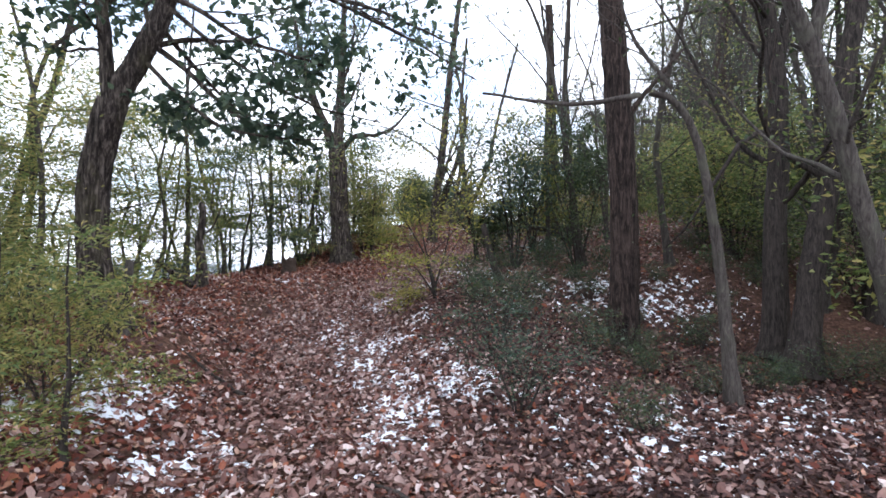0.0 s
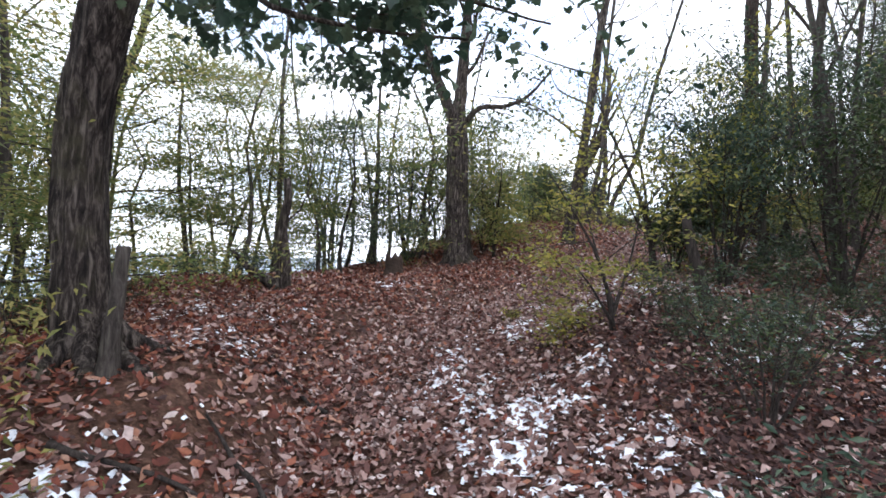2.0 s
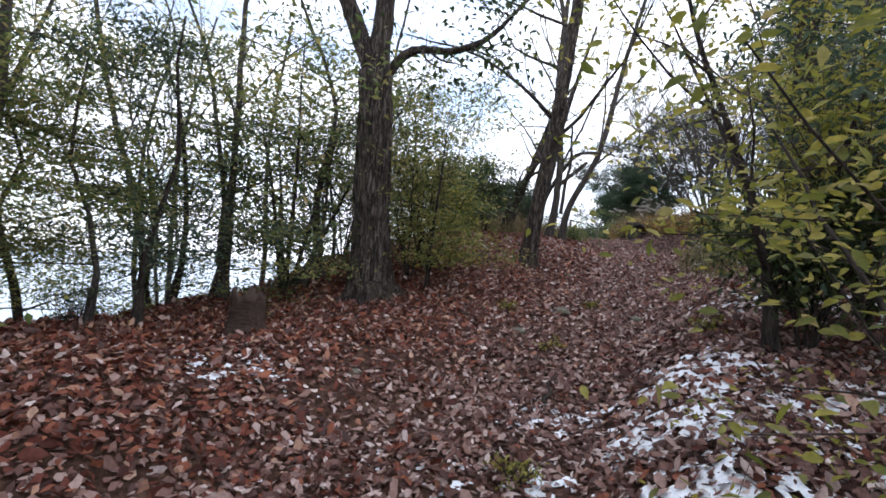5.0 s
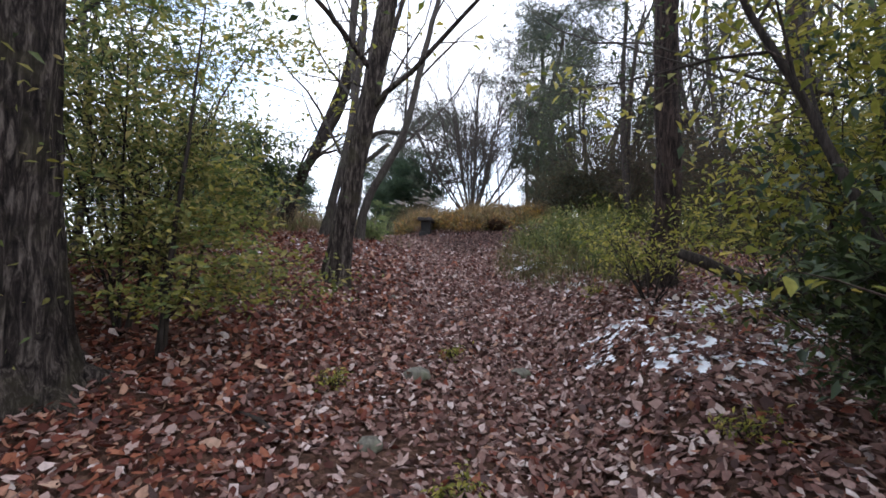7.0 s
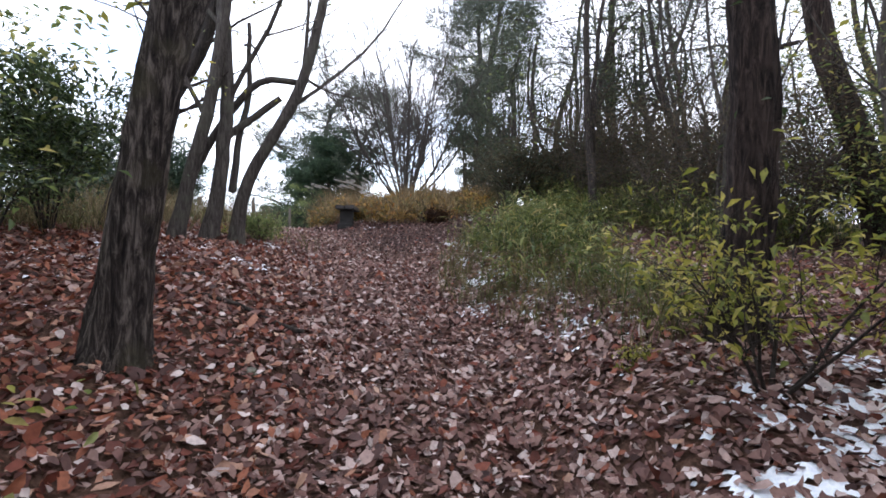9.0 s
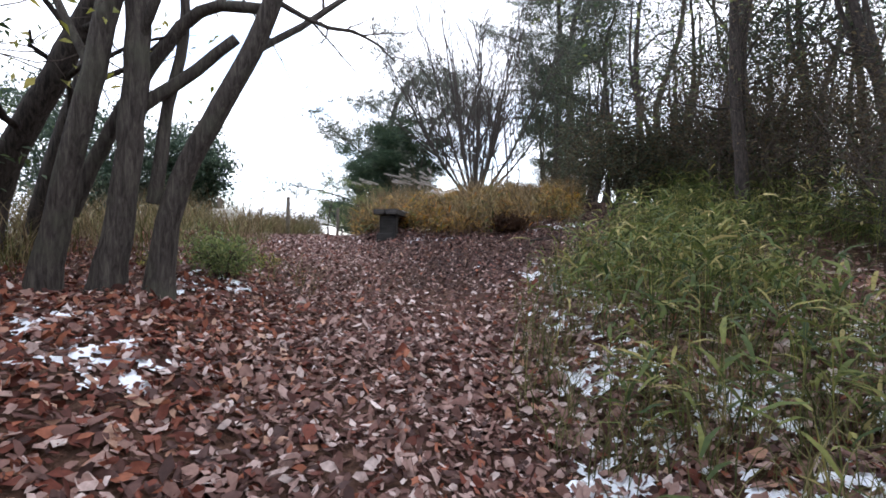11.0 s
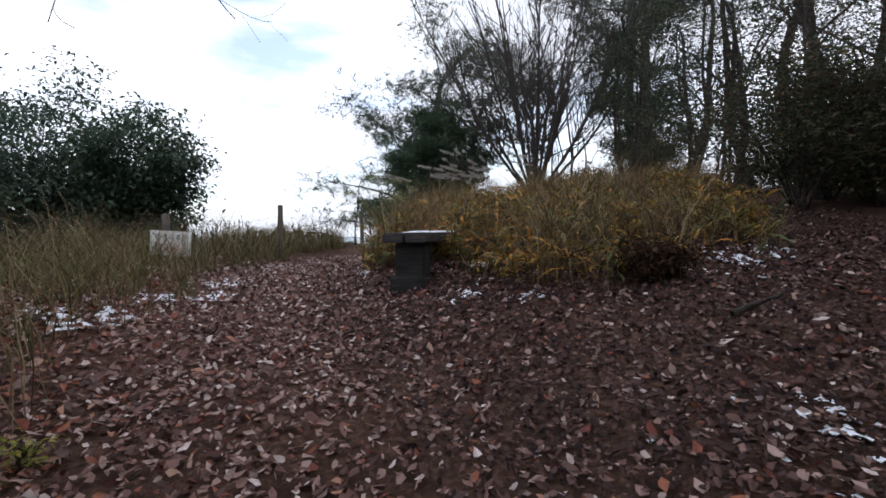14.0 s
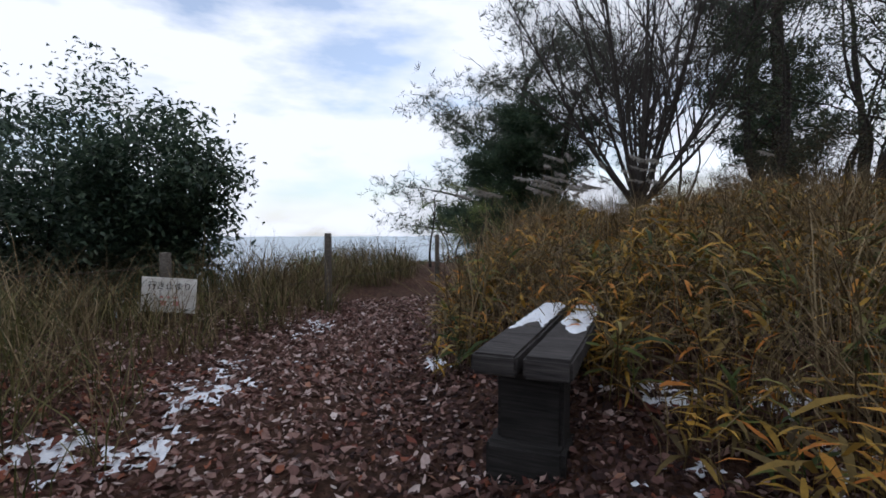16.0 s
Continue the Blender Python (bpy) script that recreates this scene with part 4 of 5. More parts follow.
# ---- shrubs ----
def shrub(name, label, x, y, high, wide, seed, material, per, size, aspect=0.42, stems=5, spread=0.15, category="shrub", bark=None, shape="leaf", spec="bush", group="", crown=None):
    rs = np.random.RandomState(seed)
    z = gz(x, y) - 0.04
    lines = []
    for k in range(stems):
        a = 2 * math.pi * (k + rs.uniform(-0.3, 0.3)) / stems
        r = wide * rs.uniform(0.25, 0.5)
        h = high * rs.uniform(0.65, 0.95)
        lines.append(([(x + 0.03 * math.cos(a), y + 0.03 * math.sin(a), z), (x + r * 0.45 * math.cos(a), y + r * 0.45 * math.sin(a), z + h * 0.5),
                       (x + r * math.cos(a), y + r * math.sin(a), z + h)], 0.006 + 0.0045 * high, 0.003))
    return tree(name, label, category, seed, lines, spec, bark or BARK_DARK, crown or leaves(material, per, spread, size, aspect, shape), 6, 0.0, group=group)


tree("yellow_sapling", "arching sapling with yellow-green leaves over the trail", "tree", 40,
     [([(0.75, 10.3, gz(0.75, 10.3) - 0.05), (0.6, 10.2, 2.3), (0.25, 10.1, 3.1), (-0.05, 10.0, 3.7), (-0.2, 9.95, 4.2)], 0.045, 0.01),
      ([(0.65, 10.25, 2.1), (0.6, 10.6, 3.0), (0.4, 10.9, 3.8), (0.2, 11.2, 4.6)], 0.028, 0.008),
      ([(0.7, 10.3, 1.9), (0.9, 10.0, 2.6), (0.8, 9.6, 3.2)], 0.022, 0.008)],
     "bush", BARK_DARK, leaves(LEAF_YELLOW, 6, 0.17, 0.07, 0.5, "oval"), 9, 0.03, big=True)
tree("yellow_shrub", "layered yellow-green shrub beside the old oak", "shrub", 41,
     [([(-2.0, 13.55, gz(-2.0, 13.55) - 0.05), (-1.95, 13.5, 2.4), (-1.85, 13.4, 3.4), (-1.8, 13.4, 4.2)], 0.026, 0.005),
      ([(-1.97, 13.52, 1.9), (-1.7, 13.6, 2.5), (-1.5, 13.7, 3.0)], 0.016, 0.004)],
     "layer", BARK_DARK, spray((LEAF_YELLOW, 4), (LEAF_OLIVE, 7), (LEAF_MID, 5), spread=0.17, size=0.055, aspect=0.45, flat=0.2, shape="oval"), 9, 0.03)
tree("yellow_sapling", "slim shrub with layered yellow-green sprays leaning over the trail", "shrub", 401,
     [([(-0.12, 7.75, gz(-0.12, 7.75) - 0.05), (-0.14, 7.72, 1.1), (-0.3, 7.68, 1.7), (-0.6, 7.65, 2.2), (-0.8, 7.6, 2.5)], 0.022, 0.005),
      ([(-0.14, 7.74, 0.6), (-0.3, 7.85, 0.95), (-0.5, 7.95, 1.05), (-0.65, 8.0, 0.95)], 0.012, 0.004),
      ([(-0.13, 7.72, 1.0), (-0.4, 7.4, 1.45), (-0.6, 7.25, 1.6)], 0.012, 0.004),
      ([(-0.14, 7.72, 1.1), (0.1, 7.9, 1.9), (0.15, 8.1, 2.6)], 0.014, 0.004),
      ([(-0.14, 7.72, 1.2), (-0.35, 8.2, 2.0), (-0.45, 8.6, 2.7)], 0.014, 0.004)],
     "low", BARK_DARK, spray((LEAF_YELLOW, 9), (LEAF_OLIVE, 5), spread=0.13, size=0.05, aspect=0.45, flat=0.3, shape="oval"), 9, 0.03, big=True)
tree("fir_sapling", "feathery green conifer sapling with flat sprays", "tree", 403,
     [([(-2.3, 2.95, gz(-2.3, 2.95) - 0.05), (-2.28, 2.95, 0.9), (-2.25, 2.93, 1.75)], 0.018, 0.004)],
     "layer", BARK_DARK, spray((LEAF_MID, 12), (LEAF_OLIVE, 7), spread=0.12, size=0.045, aspect=0.3, flat=0.2), 9, 0.03)
tree("fir_sapling", "feathery green conifer sapling with flat sprays", "tree", 404,
     [([(-3.2, 3.5, gz(-3.2, 3.5) - 0.05), (-3.22, 3.5, 1.1), (-3.2, 3.5, 2.0)], 0.018, 0.004)],
     "layer", BARK_DARK, spray((LEAF_MID, 11), (LEAF_OLIVE, 9), spread=0.13, size=0.045, aspect=0.3, flat=0.2), 9, 0.03)
shrub("olive_shrub", "olive leafy shrub beside the old oak", -2.3, 14.0, 2.4, 1.6, 58, LEAF_OLIVE, 4, 0.06, 0.45, 5, 0.2, spec="crown")
shrub("evergreen_shrub", "tall dark glossy evergreen shrub on the bank", 1.4, 9.5, 3.0, 2.0, 42, LEAF_TEAL, 11, 0.07, 0.42, 6, 0.17)
shrub("evergreen_shrub", "dark glossy evergreen shrub on the bank", 2.5, 9.1, 2.9, 2.2, 57, LEAF_DARK, 9, 0.07, 0.42, 6, 0.19)
shrub("evergreen_shrub", "low dark bluish-green shrub beside the trail", 0.66, 4.35, 1.0, 1.2, 43, None, 0, 0, stems=6, spec="low", crown=spray((LEAF_TEAL, 7), spread=0.1, size=0.042, aspect=0.35, flat=0.3))
shrub("evergreen_shrub", "dark evergreen shrub in the undergrowth", 0.75, 6.5, 1.2, 1.3, 44, None, 0, 0, stems=6, spec="low", crown=spray((LEAF_TEAL, 3), (LEAF_DARK, 4), spread=0.13, size=0.045, aspect=0.35, flat=0.3))
shrub("evergreen_shrub", "dark evergreen shrub crowding the trail", 1.0, 10.3, 1.3, 1.0, 45, LEAF_DARK, 8, 0.07, 0.42, 6, 0.12)
shrub("yellow_shrub", "leafy yellow-green sapling overhanging the trail", 2.0, 11.0, 3.4, 1.5, 46, LEAF_YELLOW, 6, 0.065, 0.5, 5, 0.18, shape="oval", spec="crown")
shrub("olive_shrub", "thin olive shrub with feathery sprays", -2.9, 3.6, 0.85, 1.2, 47, LEAF_OLIVE, 5, 0.05, 0.3, 6, 0.11)
shrub("olive_shrub", "thin olive shrub with feathery sprays", -3.9, 4.1, 1.2, 1.4, 48, LEAF_OLIVE, 6, 0.05, 0.3, 6, 0.12)
shrub("evergreen_shrub", "dark leafy shrub around the old oak's foot", -2.1, 14.4, 2.4, 1.5, 49, LEAF_MID, 4, 0.07, 0.42, 6, 0.16)
shrub("evergreen_shrub", "dark leafy shrub on the slope's edge", -3.5, 14.8, 2.2, 1.8, 50, LEAF_DARK, 4, 0.07, 0.42, 6, 0.16)
shrub("evergreen_shrub", "dark leafy shrub by the stem clump", -0.9, 18.4, 1.9, 1.5, 51, LEAF_DARK, 9, 0.08, 0.42, 6, 0.15)
shrub("olive_shrub", "low olive shrub at the stem clump's foot", 1.4, 19.0, 0.4, 0.45, 52, LEAF_MID, 4, 0.04, 0.35, 6, 0.07)
shrub("olive_shrub", "low bare shrub with a few yellow leaves", 2.3, 12.9, 1.0, 1.6, 53, LEAF_YELLOW, 2, 0.06, 0.4, 7, 0.12)
shrub("olive_shrub", "thin shrub with sparse yellow leaves", 2.9, 11.9, 1.4, 1.3, 54, LEAF_YELLOW, 1, 0.06, 0.4, 6, 0.14)
shrub("broadleaf_tree", "large dense broadleaf evergreen bush-tree behind the fence", -0.75, 27.3, 5.6, 3.4, 55, LEAF_TEAL, 16, 0.095, 0.48, 14, 0.21, "tree", spec="crown")
shrub("broadleaf_shrub", "lower broadleaf evergreen shrub behind the fence", 0.95, 26.9, 2.5, 1.7, 56, LEAF_TEAL, 12, 0.09, 0.48, 9, 0.17, spec="crown")


# ---- woods further off: a few kinds, repeated ----
def scatter(proto, seed, spots, smin, smax, sink=0.05):
    rs = np.random.RandomState(seed)
    for k, (x, y) in enumerate(spots):
        s = rs.uniform(smin, smax)
        m = pose(x, y, gz(x, y) - sink, rs.uniform(-8, 8), rs.uniform(-8, 8), rs.uniform(0, 360)) @ Matrix.Diagonal((s, s, s, 1))
        if k == 0:
            proto.matrix_basis = m
        else:
            copy_thing(proto, m)


def region(seed, n, x0, x1, y0, y1, ok):
    rs = np.random.RandomState(seed)
    out = []
    while len(out) < n:
        x, y = rs.uniform(x0, x1), rs.uniform(y0, y1)
        if ok(x, y, x - float(PATH_X(y))) and all((x - a) ** 2 + (y - b) ** 2 > 0.3 for a, b in out):
            out.append((x, y))
    return out


def upright(seed, high, wob):
    rs = np.random.RandomState(seed)
    return [(0, 0, 0)] + [(rs.normal(0, wob), rs.normal(0, wob), high * f) for f in (0.3, 0.6, 0.85)] + [(rs.normal(0, wob * 1.5), rs.normal(0, wob * 1.5), high)]


def wood_tree(seed, high, r, spec, bark, crown, name, label, group, twin=False, wob=0.3):
    st = [(upright(seed, high, wob), r, r * 0.3)]
    if twin:
        a = np.array(upright(seed + 99, high * 0.9, 0.3))
        a[:, 0] += np.linspace(0, 0.9, 5)
        st.append((a, r * 0.7, r * 0.2))
    return tree(name, label, "tree", seed, st, spec, bark, crown, 9, 0.03, group=group)


def SPRAY_OLIVE(rs, tips):
    return spray((LEAF_OLIVE, 5), (LEAF_MID, 4), spread=0.26, size=0.062)(rs, tips)


slim_a = wood_tree(60, 7.0, 0.05, "leafy", BARK_GREY, SPRAY_OLIVE, "slim_tree", "slim grey woodland tree with thin olive foliage", "slim woodland trees")
slim_b = wood_tree(61, 8.0, 0.075, "leafy", BARK_DARK, spray((LEAF_DARK, 5), (LEAF_MID, 4), spread=0.26, size=0.07), "slim_tree", "slim dark woodland tree with evergreen foliage", "slim woodland trees", True)
slim_c = wood_tree(62, 7.5, 0.06, "bare", BARK_GREY, None, "bare_tree", "slim bare grey tree", "bare woodland trees", True)
slim_d = wood_tree(63, 9.0, 0.13, "stub", BARK_PINE, needles(NEEDLES, 3, 0.25, 0.13), "pine_tree", "woodland pine with a dark straight trunk", "woodland pines")
ever_a = shrub("evergreen_shrub", "dark evergreen shrub of the undergrowth", 0, 0, 2.0, 1.7, 64, None, 0, 0, stems=5, spec="under", crown=spray((LEAF_DARK, 11), (LEAF_MID, 5), spread=0.17, size=0.06, flat=0.35), group="undergrowth shrubs")
ever_b = shrub("evergreen_shrub", "mid-green leafy shrub of the undergrowth", 0, 0, 2.6, 2.2, 65, None, 0, 0, stems=5, spec="under", crown=spray((LEAF_MID, 8), (LEAF_OLIVE, 5), spread=0.2, size=0.06, flat=0.35), group="undergrowth shrubs")


olive_a = wood_tree(66, 3.4, 0.035, "layer", BARK_GREY, spray((LEAF_OLIVE, 22), (LEAF_MID, 15), spread=0.22, size=0.046), "olive_shrub", "tall shrub with flat layered olive sprays", "edge shrubs", wob=0.1)
olive_b = wood_tree(67, 2.6, 0.03, "layer", BARK_GREY, spray((LEAF_MID, 22), (LEAF_OLIVE, 15), spread=0.22, size=0.046), "olive_shrub", "shrub with flat layered yellowish-green sprays", "edge shrubs", wob=0.1)
low_a = shrub("low_shrub", "low twiggy shrub with small dark leaves", 0, 0, 0.85, 1.1, 68, None, 0, 0, stems=5, spec="low", crown=spray((LEAF_TEAL, 3), (LEAF_DARK, 4), spread=0.11, size=0.045, flat=0.35), group="low shrubs")


low_b = shrub("low_shrub", "low mid-green shrub at the slope's edge", 0, 0, 0.9, 1.1, 69, LEAF_MID, 5, 0.055, 0.42, 5, 0.1, spec="low", group="low edge shrubs")


def thicket_shrub():
    """Bare twiggy shrub with a few withered leaves."""
    return shrub("twiggy_shrub", "grey-brown twiggy shrub with a few withered leaves", 0, 0, 2.8, 2.6, 96, None, 0, 0, stems=8, spec="bush", bark=TWIG,
                 crown=spray((LEAF_BROWN, 8), (LEAF_DEEP, 3), spread=0.2, size=0.05, flat=0.5), group="hillside thicket")


def left_edge(x, y, u):
    return -6.8 < u < -4.0 and not (abs(x + 4.45) < 0.9 and abs(y - 8.9) < 0.9) and not (abs(x + 3.8) < 1.0 and abs(y - 5.4) < 0.9)


def right_wood(x, y, u):
    return u > (6.0 if y < 9 else 4.2) and not (12.5 < y < 21.5 and u < 5.6)


scatter(olive_a, 1, region(70, 23, -13, -3, 1.5, 13.5, left_edge), 0.85, 1.45)
scatter(olive_b, 2, region(71, 16, -13, -3, 1.5, 13.5, left_edge), 0.85, 1.4)
scatter(slim_a, 3, region(72, 9, -16, -4, 2, 11, lambda x, y, u: -12 < u < -5.2) + region(73, 18, 3, 18, 3, 20, right_wood), 0.8, 1.25)
scatter(slim_b, 4, region(74, 4, -16, -5, 4, 11, lambda x, y, u: -13 < u < -6.0) + region(75, 16, 3, 18, 3, 20, right_wood), 0.75, 1.2)
scatter(slim_c, 5, region(76, 6, -14, -4, 4, 24, lambda x, y, u: -12 < u < -6) + region(77, 18, 2, 16, 5, 20, right_wood), 0.8, 1.3)
scatter(slim_d, 6, region(78, 9, 4, 22, 4, 34, lambda x, y, u: u > 8 and (y < 20 or u > 11)), 0.9, 1.4)
scatter(ever_a, 7, region(80, 18, 1, 18, 3, 14, lambda x, y, u: u > (6.8 if y < 9.5 else 3.8) and not (10.2 < y and u < 6)) + region(81, 3, -8, -1, 13.5, 21, lambda x, y, u: -6.0 < u < -3.2), 0.8, 1.5)
scatter(thicket_shrub(), 17, region(87, 34, 3, 18, 12.5, 25, lambda x, y, u: u > (5.6 if y < 20 else 6.5 + 0.9 * (y - 20))), 0.75, 1.3)
scatter(ever_b, 8, region(82, 20, 1, 18, 3, 14, lambda x, y, u: u > (6.5 if y < 9 else 4.8) and not (10.2 < y and u < 6.5)) + region(83, 3, -8, -1, 13, 21, lambda x, y, u: -6.5 < u < -3.6), 0.8, 1.4)
hill_bush = shrub("hill_shrub", "dense dark shrub on the hillside", 0, 0, 2.4, 2.4, 97, None, 0, 0, stems=6, spec="under", crown=spray((LEAF_DEEP, 11), (LEAF_BROWN, 8), spread=0.22, size=0.07, flat=0.4), group="hillside shrubs")
scatter(hill_bush, 16, [(9.0, 21.9), (9.6, 22.4), (10.6, 22.6), (10.0, 21.6), (10.8, 21.0), (11.8, 22.8), (12.8, 24.0), (14.6, 26.2), (13.0, 21.8), (15.4, 30.5), (14.4, 24.6), (16.5, 33), (12.6, 40.5), (14.2, 41.5), (16.2, 40.5), (17.8, 39.5), (19.6, 38.2), (11.2, 40.0)], 0.8, 1.2)
edge_dark = wood_tree(98, 3.0, 0.035, "layer", BARK_DARK, spray((LEAF_TEAL, 14), (LEAF_DARK, 8), spread=0.24, size=0.06), "evergreen_shrub", "dark layered evergreen shrub on the slope's edge", "dark edge shrubs", wob=0.12)
scatter(edge_dark, 18, [(-4.6, 11.2), (-5.0, 12.4), (-4.4, 14.2), (-5.6, 13.4), (-3.9, 15.6), (-2.6, 16.2)], 0.75, 1.15)
scatter(low_a, 9, [(0.6, 7.7), (1.2, 7.2), (1.7, 8.1), (1.9, 6.3), (0.5, 8.4), (1.6, 3.9)] + region(84, 46, 0, 8, 3.0, 12.5, lambda x, y, u: u > (2.8 if y < 9 else 2.6) and not (x > 1.6 and 2.5 < y < 4.8 and x < 3.6)) + region(85, 10, -7, -2, 6, 20, lambda x, y, u: -5 < u < -3.4), 0.6, 1.2)


# ---- hill beyond the bench ----
def fan_tree(x, y, seed):
    rs = np.random.RandomState(seed)
    z = gz(x, y)
    st = [([(x, y, z - 0.1), (x, y, z + 0.8), (x + 0.2, y, z + 5), (x + 0.3, y, z + 10)], 0.15, 0.02)]
    for k in range(18):
        a = 2 * math.pi * k / 18 + rs.uniform(-0.2, 0.2)
        r = rs.uniform(1.5, 7.0)
        h = rs.uniform(11.5, 13.0) - 0.55 * r
        st.append(([(x + 0.1 * math.cos(a), y + 0.1 * math.sin(a), z + 0.5), (x + r * 0.38 * math.cos(a), y + r * 0.38 * math.sin(a), z + h * 0.33), (x + r * math.cos(a), y + r * math.sin(a), z + h)], 0.085, 0.012))
    return tree("bare_fan_tree", "large bare tree with a fan of upright branches", "tree", seed, st, "fan", BARK_GREY, None, 8, 0.02)


fan_tree(14.8, 37.9, 90)
pine_a = wood_tree(91, 10.0, 0.17, "pine", BARK_PINE, needles(NEEDLES_GREY, 11, 0.34, 0.22, 8), "pine_tree", "tall loose-crowned greyish pine on the hill", "hill pines")
pine_b = wood_tree(92, 7.5, 0.15, "conifer", BARK_PINE, needles(NEEDLES, 8, 0.26, 0.30, 8), "conifer_tree", "dense dark-green conifer on the hill", "hill conifers")
oak_far = wood_tree(93, 8.0, 0.14, "oak", BARK_DARK, spray((LEAF_DEEP, 9), spread=0.4, size=0.11, aspect=0.5, flat=0.4), "evergreen_tree", "dark evergreen tree on the hillside", "hillside evergreens", True)
bare_far = wood_tree(94, 8.5, 0.07, "bare", BARK_GREY, None, "bare_tree", "bare grey tree on the hillside", "bare hillside trees", True)
scatter(pine_a, 10, [(13.0, 43.8), (12.6, 46.5), (22.5, 39), (25, 42.5)], 1.3, 1.5)
scatter(pine_b, 11, [(9.2, 41.0), (10.3, 41.5), (11.2, 43.0), (24.0, 39.5)], 1.1, 1.3)
scatter(oak_far, 12, [(17.0, 31), (19.5, 33.5), (15.0, 29.2), (17.5, 27.0), (21.5, 29.5), (13.8, 26.2), (24, 36), (16.5, 22.5), (20, 24), (12.8, 21.2), (23.5, 26.5), (19, 20), (15.5, 32.5), (18.0, 35.2), (14.2, 18.8), (10.6, 20.4), (11.4, 23.2), (12.9, 20.0), (13.2, 23.6), (12.2, 25.4), (10.6, 17.6)], 0.75, 1.05)
scatter(bare_far, 13, [(18.5, 40.5), (20.5, 37.5), (22.5, 34), (14.0, 22.5), (11.5, 19.6), (17.8, 24.6), (9.6, 17.6), (12.3, 41.0), (13.5, 43), (18.6, 42.5), (20.6, 44.5)], 0.8, 1.2)
sapling = wood_tree(95, 2.6, 0.03, "leafy", BARK_DARK, leaves(LEAF_MID, 5, 0.14, 0.06, 0.4), "sapling", "small leafy sapling on the hill's shoulder", "shoulder saplings")
scatter(sapling, 14, [(6.7, 32.6), (7.3, 33.6), (6.0, 33.4), (7.9, 34.8), (6.8, 35.5), (8.6, 36.4), (5.2, 31.4), (7.6, 37.4)], 0.6, 1.1)
scatter(low_b, 15, region(86, 12, 1, 9, 27, 36, lambda x, y, u: -3.0 < u < -1.2), 0.3, 0.6)


# ---- bamboo grass, dry grass, pampas ----
def field_points(seed, n, x0, x1, y0, y1, ok):
    rs = np.random.RandomState(seed)
    x, y = rs.uniform(x0, x1, n), rs.uniform(y0, y1, n)
    k = ok(x, y, x - PATH_X(y), rs.uniform(0, 1, n))
    x, y = x[k], y[k]
    return rs, np.stack([x, y, height(x, y) - 0.01], 1)


def bamboo_grass(name, label, seed, n, box, ok, high, material, leaf=0.19, per=7):
    rs, p = field_points(seed, n, *box, ok)
    n = len(p)
    h = high * rs.uniform(0.5, 1.15, n) * (1 + 0.35 * np.sin(1.7 * p[:, 0] + 1.1) * np.cos(1.5 * p[:, 1]) + 0.2 * np.sin(4.1 * p[:, 0] - 3.3 * p[:, 1]))
    lean = rs.normal(0, 0.16, (n, 2))
    g = Geo()
    stem_d = np.stack([lean[:, 0], lean[:, 1], np.ones(n)], 1)
    blades(g, p, stem_d, rand_dirs(rs, n), h, np.full(n, 0.008), "leaf", 0.0)
    f = rs.uniform(0.3, 1.0, (n, per))
    base = (p[:, None] + stem_d[:, None] * (f * h[:, None])[:, :, None]).reshape(-1, 3)
    m = len(base)
    a = rs.uniform(0, 2 * math.pi, m)
    d = np.stack([np.cos(a), np.sin(a), rs.uniform(-0.15, 1.1, m)], 1)
    nr = np.stack([-np.cos(a) * 0.6, -np.sin(a) * 0.6, np.ones(m)], 1) + rs.normal(0, 0.3, (m, 3))
    L = leaf * rs.uniform(0.6, 1.3, m)
    blades(g, base, d, nr, L, L * rs.uniform(0.09, 0.15, m), "blade", 0.35)
    ob = new(name, g.mesh(name, material))
    return tagged(ob, label, "bamboo grass", kind="stuff")


def dry_grass(name, label, seed, n, box, ok, high, material, width=0.006, lean=0.35, tuft=7):
    rs, p = field_points(seed, n, *box, ok)
    p = np.repeat(p, tuft, axis=0)
    n = len(p)
    p[:, :2] += rs.normal(0, 0.045, (n, 2))
    d = np.stack([rs.normal(0, lean, n), rs.normal(0, lean, n), np.ones(n)], 1)
    nr = np.stack([-d[:, 0], -d[:, 1], np.full(n, 0.25)], 1) + rs.normal(0, 0.15, (n, 3))
    L = high * rs.uniform(0.45, 1.2, n) * (1 + 0.35 * np.sin(1.9 * p[:, 0] + 0.3) * np.cos(1.3 * p[:, 1]) + 0.2 * np.sin(3.7 * p[:, 0] - 4.3 * p[:, 1]))
    g = Geo()
    blades(g, p, d, nr, L, np.full(n, width) * rs.uniform(0.7, 1.4, n), "blade", 0.45)
    ob = new(name, g.mesh(name, material))
    return tagged(ob, label, "grass", kind="stuff")


SASA_X = smooth_track([10, 14, 15.8, 16.75, 17.5, 18, 18.6, 19.3, 20.2, 30], [2.4, 2.6, 2.9, 3.1, 3.5, 4.2, 4.85, 5.9, 8.5, 30])


def sasa_zone(x, y, u, r):
    e = x - SASA_X(y) - 0.15 * np.sin(3.1 * y)
    thin = np.clip(1 - np.clip(snow_mask(x, y) + 0.3, 0, 1), 0.12, 1)
    return (e > -0.05) & (x < 0.9 * y - 9.0) & (y > 13.6) & (r < thin * sstep(-0.1, 0.5, e) * np.where(y < 16, 0.6, 1))


